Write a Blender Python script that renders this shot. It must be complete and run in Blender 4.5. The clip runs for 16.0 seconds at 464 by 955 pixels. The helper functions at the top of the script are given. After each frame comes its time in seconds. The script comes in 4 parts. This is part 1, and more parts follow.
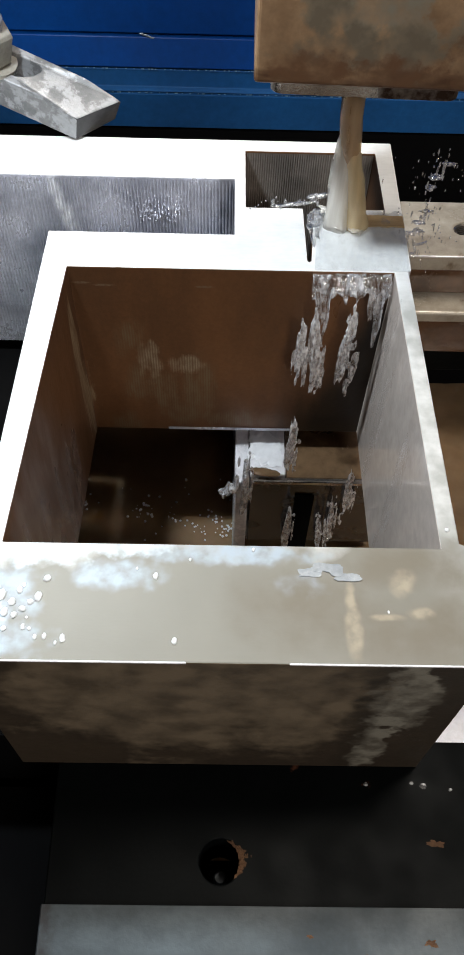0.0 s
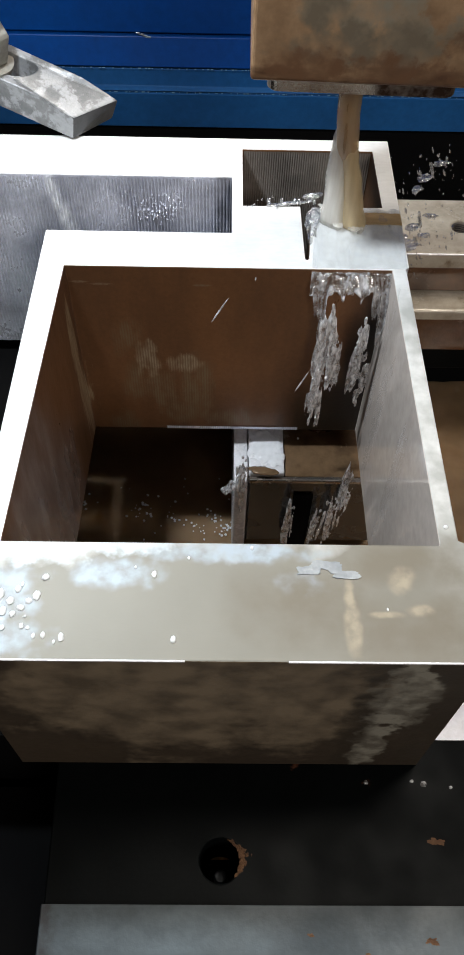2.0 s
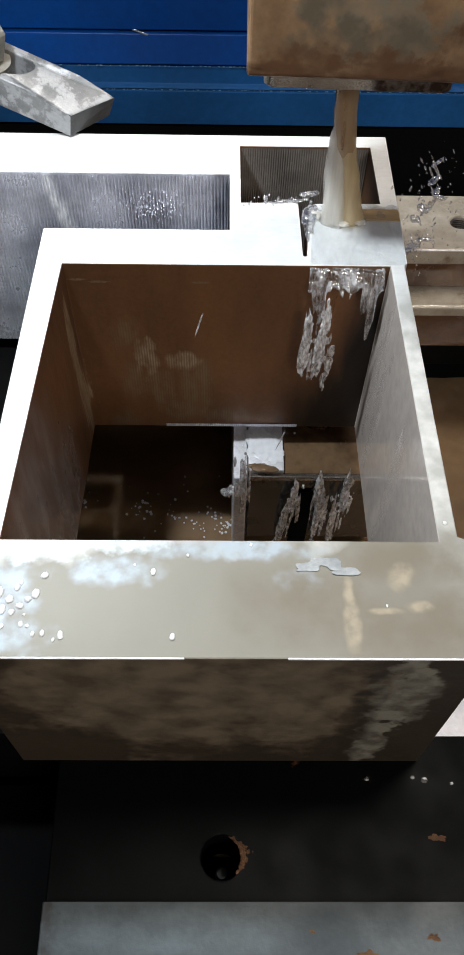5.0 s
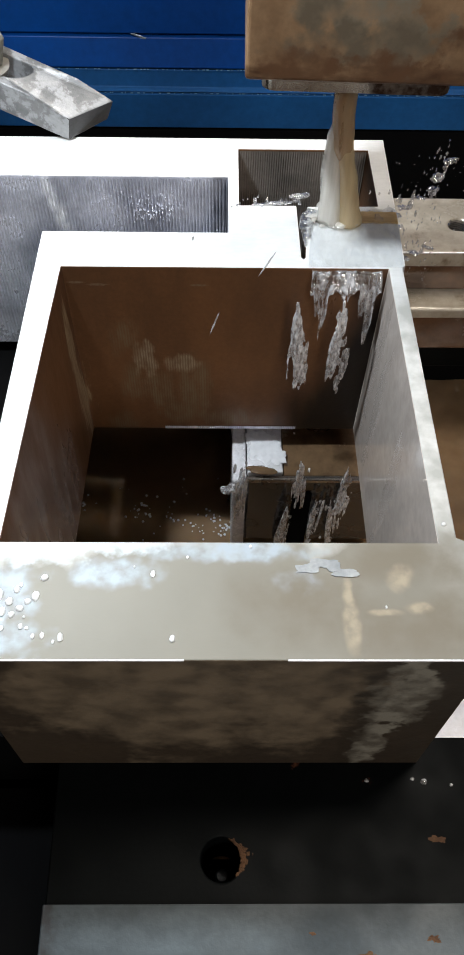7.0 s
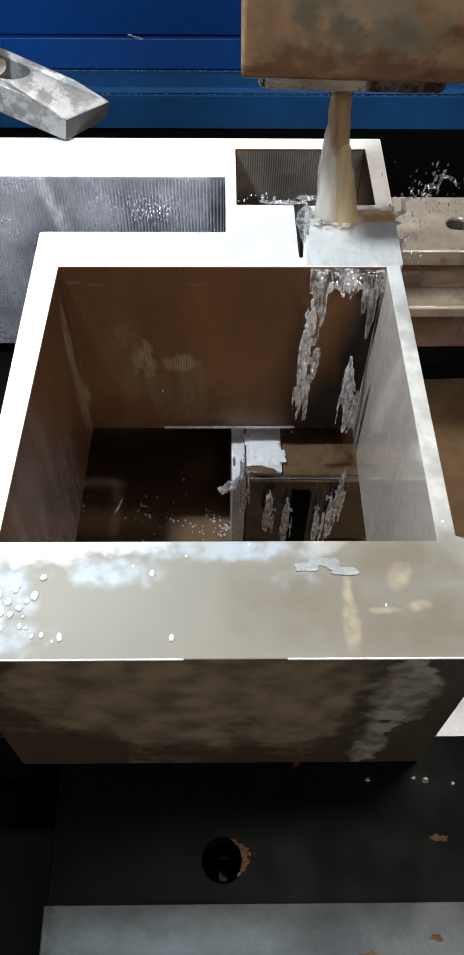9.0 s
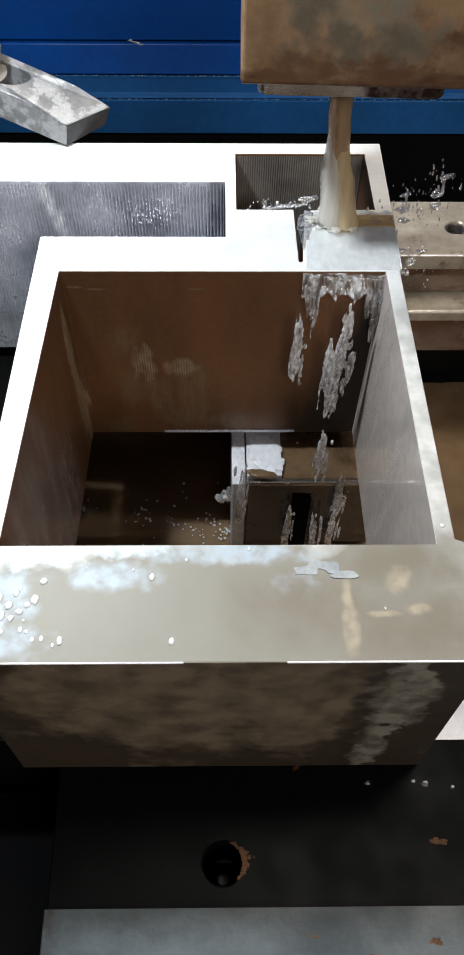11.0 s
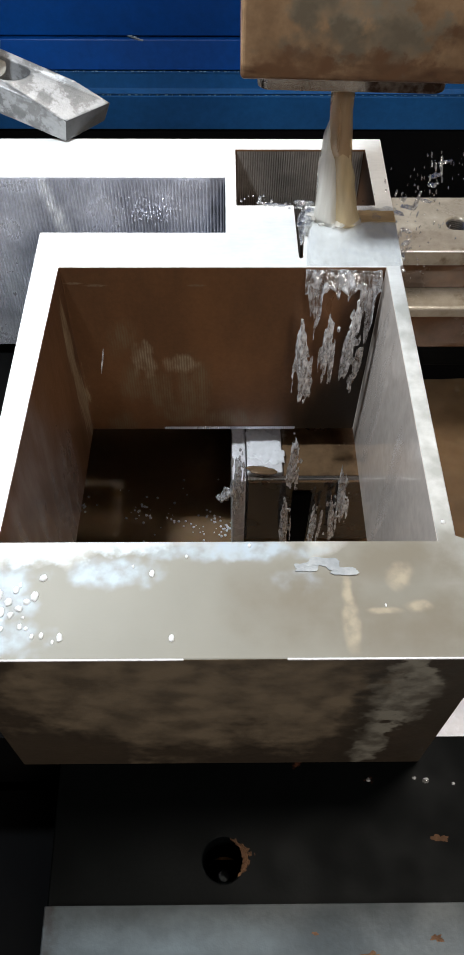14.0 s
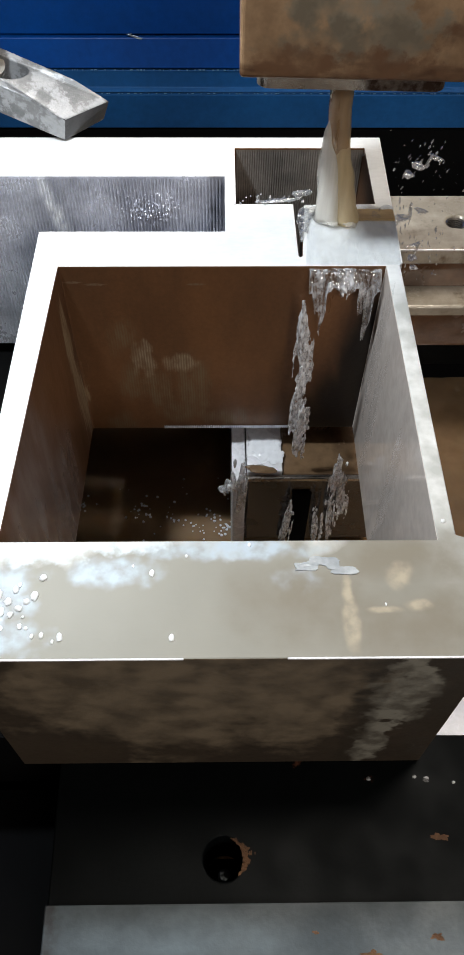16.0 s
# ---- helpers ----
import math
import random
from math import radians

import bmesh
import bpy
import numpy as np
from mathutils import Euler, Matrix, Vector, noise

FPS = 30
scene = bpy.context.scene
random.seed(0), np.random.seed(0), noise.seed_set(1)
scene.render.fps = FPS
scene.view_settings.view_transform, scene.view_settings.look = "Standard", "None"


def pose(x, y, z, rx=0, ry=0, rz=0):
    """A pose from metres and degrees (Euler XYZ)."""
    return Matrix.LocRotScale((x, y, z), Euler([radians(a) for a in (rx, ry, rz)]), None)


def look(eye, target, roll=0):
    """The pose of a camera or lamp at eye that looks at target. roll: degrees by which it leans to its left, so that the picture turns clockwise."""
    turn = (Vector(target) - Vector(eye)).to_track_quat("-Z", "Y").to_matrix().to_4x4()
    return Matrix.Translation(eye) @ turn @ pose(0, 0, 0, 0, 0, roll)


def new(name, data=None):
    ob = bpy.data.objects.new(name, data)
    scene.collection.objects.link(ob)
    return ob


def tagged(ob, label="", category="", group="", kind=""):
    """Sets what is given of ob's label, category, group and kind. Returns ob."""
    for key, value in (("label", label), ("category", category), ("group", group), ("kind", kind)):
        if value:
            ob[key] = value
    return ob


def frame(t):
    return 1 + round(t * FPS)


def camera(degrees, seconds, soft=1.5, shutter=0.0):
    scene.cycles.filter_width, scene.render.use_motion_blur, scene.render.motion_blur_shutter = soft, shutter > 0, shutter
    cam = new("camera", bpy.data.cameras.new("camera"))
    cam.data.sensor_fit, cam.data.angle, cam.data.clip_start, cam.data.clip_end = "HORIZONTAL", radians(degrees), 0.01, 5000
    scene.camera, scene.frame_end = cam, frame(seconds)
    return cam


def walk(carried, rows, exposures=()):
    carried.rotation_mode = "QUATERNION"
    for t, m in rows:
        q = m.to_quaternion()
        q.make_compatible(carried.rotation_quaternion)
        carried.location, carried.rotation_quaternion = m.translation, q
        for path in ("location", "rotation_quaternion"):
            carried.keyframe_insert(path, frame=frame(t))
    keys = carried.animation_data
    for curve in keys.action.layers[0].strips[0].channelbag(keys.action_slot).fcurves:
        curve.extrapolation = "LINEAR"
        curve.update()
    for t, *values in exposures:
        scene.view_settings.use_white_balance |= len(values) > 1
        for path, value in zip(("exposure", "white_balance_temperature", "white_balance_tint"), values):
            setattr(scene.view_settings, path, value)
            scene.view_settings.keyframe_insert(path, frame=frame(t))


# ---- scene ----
cam = camera(32.89, 16.0, soft=1.7)
PATH = [
    (0, (-0.00222, -0.11124, 0.19176), (0.01098, 0.46264, -0.62707), 2.075),
    (0.5, (-0.00197, -0.11145, 0.19129), (0.01095, 0.46227, -0.62765), 1.945),
    (1, (-0.00256, -0.11147, 0.19137), (0.01357, 0.46057, -0.62869), 2.252),
    (1.5, (-0.00202, -0.11156, 0.19119), (0.01207, 0.46247, -0.62753), 1.907),
    (2, (-0.00184, -0.11156, 0.19110), (0.01190, 0.46262, -0.62751), 1.839),
    (2.5, (-0.00182, -0.11170, 0.19125), (0.01195, 0.46396, -0.62633), 1.778),
    (3, (-0.00151, -0.11169, 0.19117), (0.01114, 0.46349, -0.62677), 1.601),
    (3.5, (-0.00194, -0.11177, 0.19094), (0.01296, 0.46108, -0.62858), 1.816),
    (4, (-0.00124, -0.11162, 0.19085), (0.01121, 0.46039, -0.62929), 1.478),
    (6.5, (-0.00108, -0.11184, 0.19090), (0.01139, 0.46008, -0.62932), 1.348),
    (7, (-0.00142, -0.11203, 0.19104), (0.01311, 0.46272, -0.62716), 1.436),
    (7.5, (-0.00077, -0.11227, 0.19025), (0.01151, 0.46469, -0.62643), 1.135),
    (8, (-0.00063, -0.11249, 0.19093), (0.01142, 0.46608, -0.62461), 1.064),
    (8.5, (-0.00089, -0.11247, 0.19073), (0.01303, 0.46240, -0.62739), 1.053),
    (9, (-0.00084, -0.11256, 0.19033), (0.01287, 0.46401, -0.62661), 0.991),
    (11.5, (-0.00057, -0.11291, 0.19109), (0.01214, 0.46720, -0.62335), 0.875),
    (12, (-0.00056, -0.11272, 0.19071), (0.01210, 0.46652, -0.62434), 0.835),
    (12.5, (-0.00094, -0.11239, 0.19091), (0.01325, 0.46425, -0.62597), 1.064),
    (13, (-0.00023, -0.11250, 0.19070), (0.01098, 0.46334, -0.62678), 0.696),
    (13.5, (-0.00024, -0.11250, 0.19056), (0.01100, 0.46328, -0.62697), 0.701),
    (14, (-0.00040, -0.11269, 0.19040), (0.01151, 0.46448, -0.62614), 0.774),
    (14.5, (-0.00072, -0.11257, 0.19051), (0.01276, 0.46423, -0.62626), 0.878),
    (15, (-0.00046, -0.11253, 0.19078), (0.01216, 0.46272, -0.62710), 0.745),
    (15.5, (-0.00047, -0.11250, 0.19078), (0.01217, 0.46357, -0.62652), 0.745),
    (16, (-0.00040, -0.11243, 0.19036), (0.01178, 0.46325, -0.62722), 0.713),
]
walk(cam, [(t, look(eye, target, roll)) for t, eye, target, roll in PATH])

# ---------------------------------------------------------------- light
world = bpy.data.worlds.new("workshop")
scene.world = world
world.use_nodes = True
world.node_tree.nodes["Background"].inputs[0].default_value = (0.75, 0.68, 0.58, 1)
world.node_tree.nodes["Background"].inputs[1].default_value = 0.0


def area_lamp(name, eye, target, size, power, colour, spread=180):
    data = bpy.data.lights.new(name, "AREA")
    data.shape, data.size, data.energy, data.color, data.spread = "DISK", size, power, colour, radians(spread)
    ob = new(name, data)
    ob.matrix_world = look(eye, target)
    return ob


area_lamp("work_lamp", (-0.108, 0.098, 0.240), (-0.01, 0.080, -0.02), 0.026, 1.08, (0.87, 0.945, 1.0))
area_lamp("ceiling_lamp", (0.50, 0.50, 1.95), (0.05, 0.1, 0.0), 0.55, 24, (1.0, 0.92, 0.82))
area_lamp("front_lamp", (0.58, -1.5, 1.10), (0.0, 0.1, 0.0), 0.7, 13.5, (1.0, 0.935, 0.855))
scene.view_settings.exposure = 0.0


# ---------------------------------------------------------------- materials
def material(name, base, second, scale, rough, metal=0.0, fine=900.0, bump=0.15, third=None, third_scale=14.0, third_at=(0.52, 0.62),
             rough_spread=0.15, stretch=(1, 1, 1), fine_stretch=(1, 1, 1), speckle=0.35):
    """A surface with blotches at one scale, grain at another, and optional stains of a third colour with ragged edges."""
    m = bpy.data.materials.new(name)
    m.use_nodes = True
    n, l = m.node_tree.nodes, m.node_tree.links
    bsdf = n["Principled BSDF"]
    coord = n.new("ShaderNodeTexCoord")

    def mapped(s):
        mp = n.new("ShaderNodeMapping")
        mp.inputs["Scale"].default_value = s
        l.new(coord.outputs["Object"], mp.inputs["Vector"])
        return mp

    def noise_tex(sc, detail, s):
        t = n.new("ShaderNodeTexNoise")
        t.inputs["Scale"].default_value, t.inputs["Detail"].default_value = sc, detail
        t.inputs["Roughness"].default_value = 0.62
        l.new(mapped(s).outputs[0], t.inputs["Vector"])
        return t

    def ramp(tex, a, b):
        r = n.new("ShaderNodeMapRange")
        r.interpolation_type = "SMOOTHSTEP"
        r.inputs["From Min"].default_value, r.inputs["From Max"].default_value = a, b
        l.new(tex.outputs["Fac"], r.inputs["Value"])
        return r

    def mix(fac, a, b):
        x = n.new("ShaderNodeMix")
        x.data_type = "RGBA"
        l.new(fac.outputs[0], x.inputs["Factor"])
        for v, s in ((a, x.inputs["A"]), (b, x.inputs["B"])):
            if isinstance(v, tuple):
                s.default_value = (*v, 1)
            else:
                l.new(v, s)
        return x.outputs["Result"]

    blot = noise_tex(scale, 6, stretch)
    grain = noise_tex(fine, 3, fine_stretch)
    colour = mix(ramp(blot, 0.34, 0.66), base, second)
    if third:
        stain = noise_tex(third_scale, 9, stretch)
        colour = mix(ramp(stain, *third_at), colour, third)
    dark = n.new("ShaderNodeMix")
    dark.data_type, dark.blend_type = "RGBA", "MULTIPLY"
    dark.inputs["Factor"].default_value = speckle
    l.new(colour, dark.inputs["A"])
    l.new(grain.outputs["Fac"], dark.inputs["B"])
    gain = n.new("ShaderNodeMix")
    gain.data_type, gain.blend_type = "RGBA", "MULTIPLY"
    gain.inputs["Factor"].default_value = 1.0
    gain.inputs["B"].default_value = (1.2, 1.2, 1.2, 1)
    l.new(dark.outputs["Result"], gain.inputs["A"])
    l.new(gain.outputs["Result"], bsdf.inputs["Base Color"])
    rr = n.new("ShaderNodeMapRange")
    rr.inputs["From Min"].default_value, rr.inputs["From Max"].default_value = 0.3, 0.7
    rr.inputs["To Min"].default_value, rr.inputs["To Max"].default_value = max(0.02, rough - rough_spread), min(1, rough + rough_spread)
    l.new(blot.outputs["Fac"], rr.inputs["Value"])
    l.new(rr.outputs[0], bsdf.inputs["Roughness"])
    bsdf.inputs["Metallic"].default_value = metal
    bp = n.new("ShaderNodeBump")
    bp.inputs["Strength"].default_value, bp.inputs["Distance"].default_value = bump, 0.0004
    l.new(grain.outputs["Fac"], bp.inputs["Height"])
    l.new(bp.outputs[0], bsdf.inputs["Normal"])
    return m


def front_tone(m, colour, rough, y0, y1):
    """A darker colour with its own roughness over the front end of the block, with a ragged border."""
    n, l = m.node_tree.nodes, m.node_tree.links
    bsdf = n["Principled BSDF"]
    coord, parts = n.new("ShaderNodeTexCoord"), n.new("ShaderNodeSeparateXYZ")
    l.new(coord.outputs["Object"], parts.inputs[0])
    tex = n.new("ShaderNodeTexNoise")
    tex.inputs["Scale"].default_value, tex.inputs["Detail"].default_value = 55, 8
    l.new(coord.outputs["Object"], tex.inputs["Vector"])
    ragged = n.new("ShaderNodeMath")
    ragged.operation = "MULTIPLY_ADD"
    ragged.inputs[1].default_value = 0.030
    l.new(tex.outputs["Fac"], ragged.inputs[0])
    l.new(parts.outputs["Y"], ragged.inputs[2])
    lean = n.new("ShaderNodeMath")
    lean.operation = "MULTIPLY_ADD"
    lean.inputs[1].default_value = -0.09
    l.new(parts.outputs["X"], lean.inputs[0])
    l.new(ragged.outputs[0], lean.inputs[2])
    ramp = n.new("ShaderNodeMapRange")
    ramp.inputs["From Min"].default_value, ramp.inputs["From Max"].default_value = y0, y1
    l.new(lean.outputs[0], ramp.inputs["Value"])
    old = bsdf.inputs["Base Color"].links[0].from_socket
    tone_tex = n.new("ShaderNodeTexNoise")
    tone_tex.inputs["Scale"].default_value, tone_tex.inputs["Detail"].default_value = 28, 5
    l.new(coord.outputs["Object"], tone_tex.inputs["Vector"])
    tone_col = n.new("ShaderNodeMix")
    tone_col.data_type = "RGBA"
    tone_col.inputs["A"].default_value = (*colour, 1)
    tone_col.inputs["B"].default_value = (*[c * 0.72 for c in colour], 1)
    l.new(tone_tex.outputs["Fac"], tone_col.inputs["Factor"])
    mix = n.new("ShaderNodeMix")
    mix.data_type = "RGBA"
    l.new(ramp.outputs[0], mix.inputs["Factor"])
    l.new(tone_col.outputs["Result"], mix.inputs["A"])
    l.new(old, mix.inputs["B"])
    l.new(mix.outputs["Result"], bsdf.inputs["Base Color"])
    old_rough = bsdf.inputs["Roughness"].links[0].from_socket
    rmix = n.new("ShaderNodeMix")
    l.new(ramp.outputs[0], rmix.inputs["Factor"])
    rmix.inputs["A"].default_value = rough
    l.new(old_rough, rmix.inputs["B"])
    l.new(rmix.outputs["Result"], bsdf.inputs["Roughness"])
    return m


def spots(m, places, colour, rough=None, ragged=0.9, scale=170.0, soft=0.25, stretch=(1, 1, 1), detail=7, flute=0.0, solid=False):
    """Stains, and painted shade or sheen, at given places (centre and half-size, in the object's space) with ragged
    borders.
    """
    n, l = m.node_tree.nodes, m.node_tree.links
    bsdf = n["Principled BSDF"]
    coord = n.new("ShaderNodeTexCoord")
    tex = n.new("ShaderNodeTexNoise")
    tex.inputs["Scale"].default_value, tex.inputs["Detail"].default_value, tex.inputs["Roughness"].default_value = scale, detail, 0.6
    mp = n.new("ShaderNodeMapping")
    mp.inputs["Scale"].default_value = stretch
    l.new(coord.outputs["Object"], mp.inputs["Vector"])
    l.new(mp.outputs[0], tex.inputs["Vector"])
    total = None
    for (cx, cy, cz), (rx, ry, rz) in places:
        off, size, dist = n.new("ShaderNodeVectorMath"), n.new("ShaderNodeVectorMath"), n.new("ShaderNodeVectorMath")
        off.operation, size.operation, dist.operation = "SUBTRACT", "MULTIPLY", "LENGTH"
        off.inputs[1].default_value = (cx, cy, cz)
        size.inputs[1].default_value = (1 / rx, 1 / ry, 1 / rz)
        l.new(coord.outputs["Object"], off.inputs[0])
        l.new(off.outputs[0], size.inputs[0])
        l.new(size.outputs[0], dist.inputs[0])
        add = n.new("ShaderNodeMath")
        add.operation = "MULTIPLY_ADD"
        add.inputs[1].default_value = -2 * ragged
        l.new(tex.outputs["Fac"], add.inputs[0])
        l.new(dist.outputs["Value"], add.inputs[2])
        fade = n.new("ShaderNodeMapRange")
        fade.interpolation_type = "SMOOTHSTEP"
        fade.inputs["From Min"].default_value, fade.inputs["From Max"].default_value = 1 - ragged - soft, 1 - ragged + soft
        fade.inputs["To Min"].default_value, fade.inputs["To Max"].default_value = 1, 0
        l.new(add.outputs[0], fade.inputs["Value"])
        if total is None:
            total = fade.outputs[0]
        else:
            mx = n.new("ShaderNodeMath")
            mx.operation = "MAXIMUM"
            l.new(total, mx.inputs[0])
            l.new(fade.outputs[0], mx.inputs[1])
            total = mx.outputs[0]
    fine, thin, part_of = n.new("ShaderNodeTexNoise"), n.new("ShaderNodeMapRange"), n.new("ShaderNodeMath")
    fine.inputs["Scale"].default_value, fine.inputs["Detail"].default_value = scale * 1.7, 6
    l.new(mp.outputs[0], fine.inputs["Vector"])
    thin.inputs["From Min"].default_value, thin.inputs["From Max"].default_value = 0.35, 0.60
    thin.inputs["To Min"].default_value, thin.inputs["To Max"].default_value = 0.35, 1.0
    l.new(fine.outputs["Fac"], thin.inputs["Value"])
    part_of.operation = "MULTIPLY"
    l.new(total, part_of.inputs[0])
    l.new(thin.outputs[0], part_of.inputs[1])
    total = total if solid else part_of.outputs[0]
    if flute:
        wave, band, lined = n.new("ShaderNodeTexWave"), n.new("ShaderNodeMapRange"), n.new("ShaderNodeMath")
        wave.inputs["Scale"].default_value, wave.inputs["Distortion"].default_value = flute, 1.5
        l.new(coord.outputs["Object"], wave.inputs["Vector"])
        band.inputs["To Min"].default_value = 0.35
        l.new(wave.outputs["Fac"], band.inputs["Value"])
        lined.operation = "MULTIPLY"
        l.new(total, lined.inputs[0])
        l.new(band.outputs[0], lined.inputs[1])
        total = lined.outputs[0]
    mix = n.new("ShaderNodeMix")
    mix.data_type = "RGBA"
    l.new(total, mix.inputs["Factor"])
    l.new(bsdf.inputs["Base Color"].links[0].from_socket, mix.inputs["A"])
    mix.inputs["B"].default_value = (*colour, 1)
    l.new(mix.outputs["Result"], bsdf.inputs["Base Color"])
    if rough is not None:
        rmix = n.new("ShaderNodeMix")
        l.new(total, rmix.inputs["Factor"])
        l.new(bsdf.inputs["Roughness"].links[0].from_socket, rmix.inputs["A"])
        rmix.inputs["B"].default_value = rough
        l.new(rmix.outputs["Result"], bsdf.inputs["Roughness"])
    return m


def clear_material(name, gloss, bump, scale, haze=0.0, rough=0.03, tint=(1.0, 1.0, 1.0), milk_colour=(0.92, 0.93, 0.95), stretch=(1, 1, 1), spread=0.0, base=0.05, window=(0.35, 0.65), detail=4.0):
    """Thin water: light passes, the skin glitters; haze is the share of milky colour for bubbles, silt and painted
    glints, uneven by spread.
    """
    m = bpy.data.materials.new(name)
    m.use_nodes = True
    n, l = m.node_tree.nodes, m.node_tree.links
    n.remove(n["Principled BSDF"])
    out = n["Material Output"]
    clear, shine, milk = n.new("ShaderNodeBsdfTransparent"), n.new("ShaderNodeBsdfGlossy"), n.new("ShaderNodeBsdfDiffuse")
    clear.inputs[0].default_value = (*tint, 1)
    shine.inputs["Roughness"].default_value = rough
    milk.inputs["Color"].default_value = (*milk_colour, 1)
    coord, mp, t, bp = n.new("ShaderNodeTexCoord"), n.new("ShaderNodeMapping"), n.new("ShaderNodeTexNoise"), n.new("ShaderNodeBump")
    mp.inputs["Scale"].default_value = stretch
    t.inputs["Scale"].default_value, t.inputs["Detail"].default_value = scale, detail
    bp.inputs["Strength"].default_value, bp.inputs["Distance"].default_value = bump, 0.002
    l.new(coord.outputs["Object"], mp.inputs["Vector"])
    l.new(mp.outputs[0], t.inputs["Vector"])
    l.new(t.outputs["Fac"], bp.inputs["Height"])
    edge, power, up = n.new("ShaderNodeLayerWeight"), n.new("ShaderNodeMath"), n.new("ShaderNodeMath")
    edge.inputs["Blend"].default_value = 0.5
    power.operation, up.operation, up.use_clamp = "POWER", "MULTIPLY_ADD", True
    power.inputs[1].default_value = 3.0
    up.inputs[1].default_value, up.inputs[2].default_value = gloss, base
    l.new(edge.outputs["Facing"], power.inputs[0])
    l.new(power.outputs[0], up.inputs[0])
    for node in (shine, edge):
        l.new(bp.outputs[0], node.inputs["Normal"])
    uneven = n.new("ShaderNodeMapRange")
    uneven.inputs["From Min"].default_value, uneven.inputs["From Max"].default_value = window
    uneven.inputs["To Min"].default_value, uneven.inputs["To Max"].default_value = max(0.0, haze - spread), min(1.0, haze + spread)
    l.new(t.outputs["Fac"], uneven.inputs["Value"])
    hazy = n.new("ShaderNodeMixShader")
    l.new(uneven.outputs[0], hazy.inputs[0])
    l.new(clear.outputs[0], hazy.inputs[1])
    through_light, foam = n.new("ShaderNodeBsdfTranslucent"), n.new("ShaderNodeMixShader")
    through_light.inputs["Color"].default_value = (*milk_colour, 1)
    foam.inputs[0].default_value = 0.28
    l.new(milk.outputs[0], foam.inputs[1])
    l.new(through_light.outputs[0], foam.inputs[2])
    l.new(foam.outputs[0], hazy.inputs[2])
    mix = n.new("ShaderNodeMixShader")
    l.new(up.outputs[0], mix.inputs[0])
    l.new(hazy.outputs[0], mix.inputs[1])
    l.new(shine.outputs[0], mix.inputs[2])
    l.new(mix.outputs[0], out.inputs["Surface"])
    return m


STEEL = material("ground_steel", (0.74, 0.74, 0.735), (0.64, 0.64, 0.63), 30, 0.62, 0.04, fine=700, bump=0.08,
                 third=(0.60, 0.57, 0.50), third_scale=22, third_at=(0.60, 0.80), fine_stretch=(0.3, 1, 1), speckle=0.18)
front_tone(STEEL, (0.275, 0.265, 0.228), 0.50, 0.012, 0.022)
# Pale bluish patches, most of them at the left of the front bar.
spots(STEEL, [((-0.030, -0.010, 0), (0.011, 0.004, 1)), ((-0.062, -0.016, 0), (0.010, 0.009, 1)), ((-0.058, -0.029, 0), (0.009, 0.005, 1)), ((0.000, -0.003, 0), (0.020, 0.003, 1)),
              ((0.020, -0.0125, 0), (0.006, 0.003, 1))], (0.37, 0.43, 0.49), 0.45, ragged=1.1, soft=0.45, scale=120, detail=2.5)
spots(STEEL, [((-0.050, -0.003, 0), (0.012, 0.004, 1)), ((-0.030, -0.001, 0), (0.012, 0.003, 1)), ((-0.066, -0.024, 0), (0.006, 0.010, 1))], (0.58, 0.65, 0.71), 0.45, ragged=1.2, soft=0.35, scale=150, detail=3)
spots(STEEL, [((0.0640, 0.035, 0), (0.008, 0.050, 1)), ((0.0640, 0.085, 0), (0.006, 0.020, 1))], (0.40, 0.405, 0.39), 0.5, ragged=0.5, soft=0.6, scale=60, detail=4)
spots(STEEL, [((0.020, -0.020, 0), (0.018, 0.010, 1)), ((0.055, -0.026, 0), (0.022, 0.012, 1)), ((0.052, -0.006, 0), (0.018, 0.008, 1))], (0.185, 0.165, 0.13), 0.5, soft=0.6, scale=40)
spots(STEEL, [((0.0475, -0.0112, 0), (0.0032, 0.0032, 1)), ((0.0517, -0.0200, 0), (0.0028, 0.0014, 1)), ((0.0332, -0.0180, 0), (0.0013, 0.0055, 1)), ((0.0335, -0.0262, 0), (0.0019, 0.0062, 1)),
              ((0.0425, -0.0215, 0), (0.0038, 0.0009, 1)), ((0.0590, 0.1460, 0), (0.010, 0.004, 1))], (0.365, 0.315, 0.235), 0.5, ragged=0.8, scale=170, soft=0.55, detail=1.5)
CUT = material("spark_cut_steel", (0.80, 0.81, 0.88), (0.52, 0.53, 0.60), 45, 0.36, 0.45, fine=900, bump=0.5)
spots(CUT, [((-0.0735, 0.171, -0.003), (0.0018, 1, 0.006)), ((-0.0715, 0.171, -0.011), (0.0020, 1, 0.007)), ((-0.0693, 0.171, -0.019), (0.0024, 1, 0.007)),
            ((-0.0672, 0.171, -0.027), (0.0026, 1, 0.007))], (0.96, 0.97, 1.0), 0.5, ragged=0.4, soft=0.5)
# Shading at the cut face's right end, painted as a darker patch.
spots(CUT, [((-0.0015, 0.171, -0.015), (0.0040, 1, 0.030))], (0.36, 0.36, 0.40), 0.4, ragged=0.3, soft=0.25, scale=90)
CUT_POCKET = material("dark_cut_steel", (0.27, 0.24, 0.215), (0.17, 0.15, 0.135), 60, 0.42, 0.3, fine=900, bump=0.4)
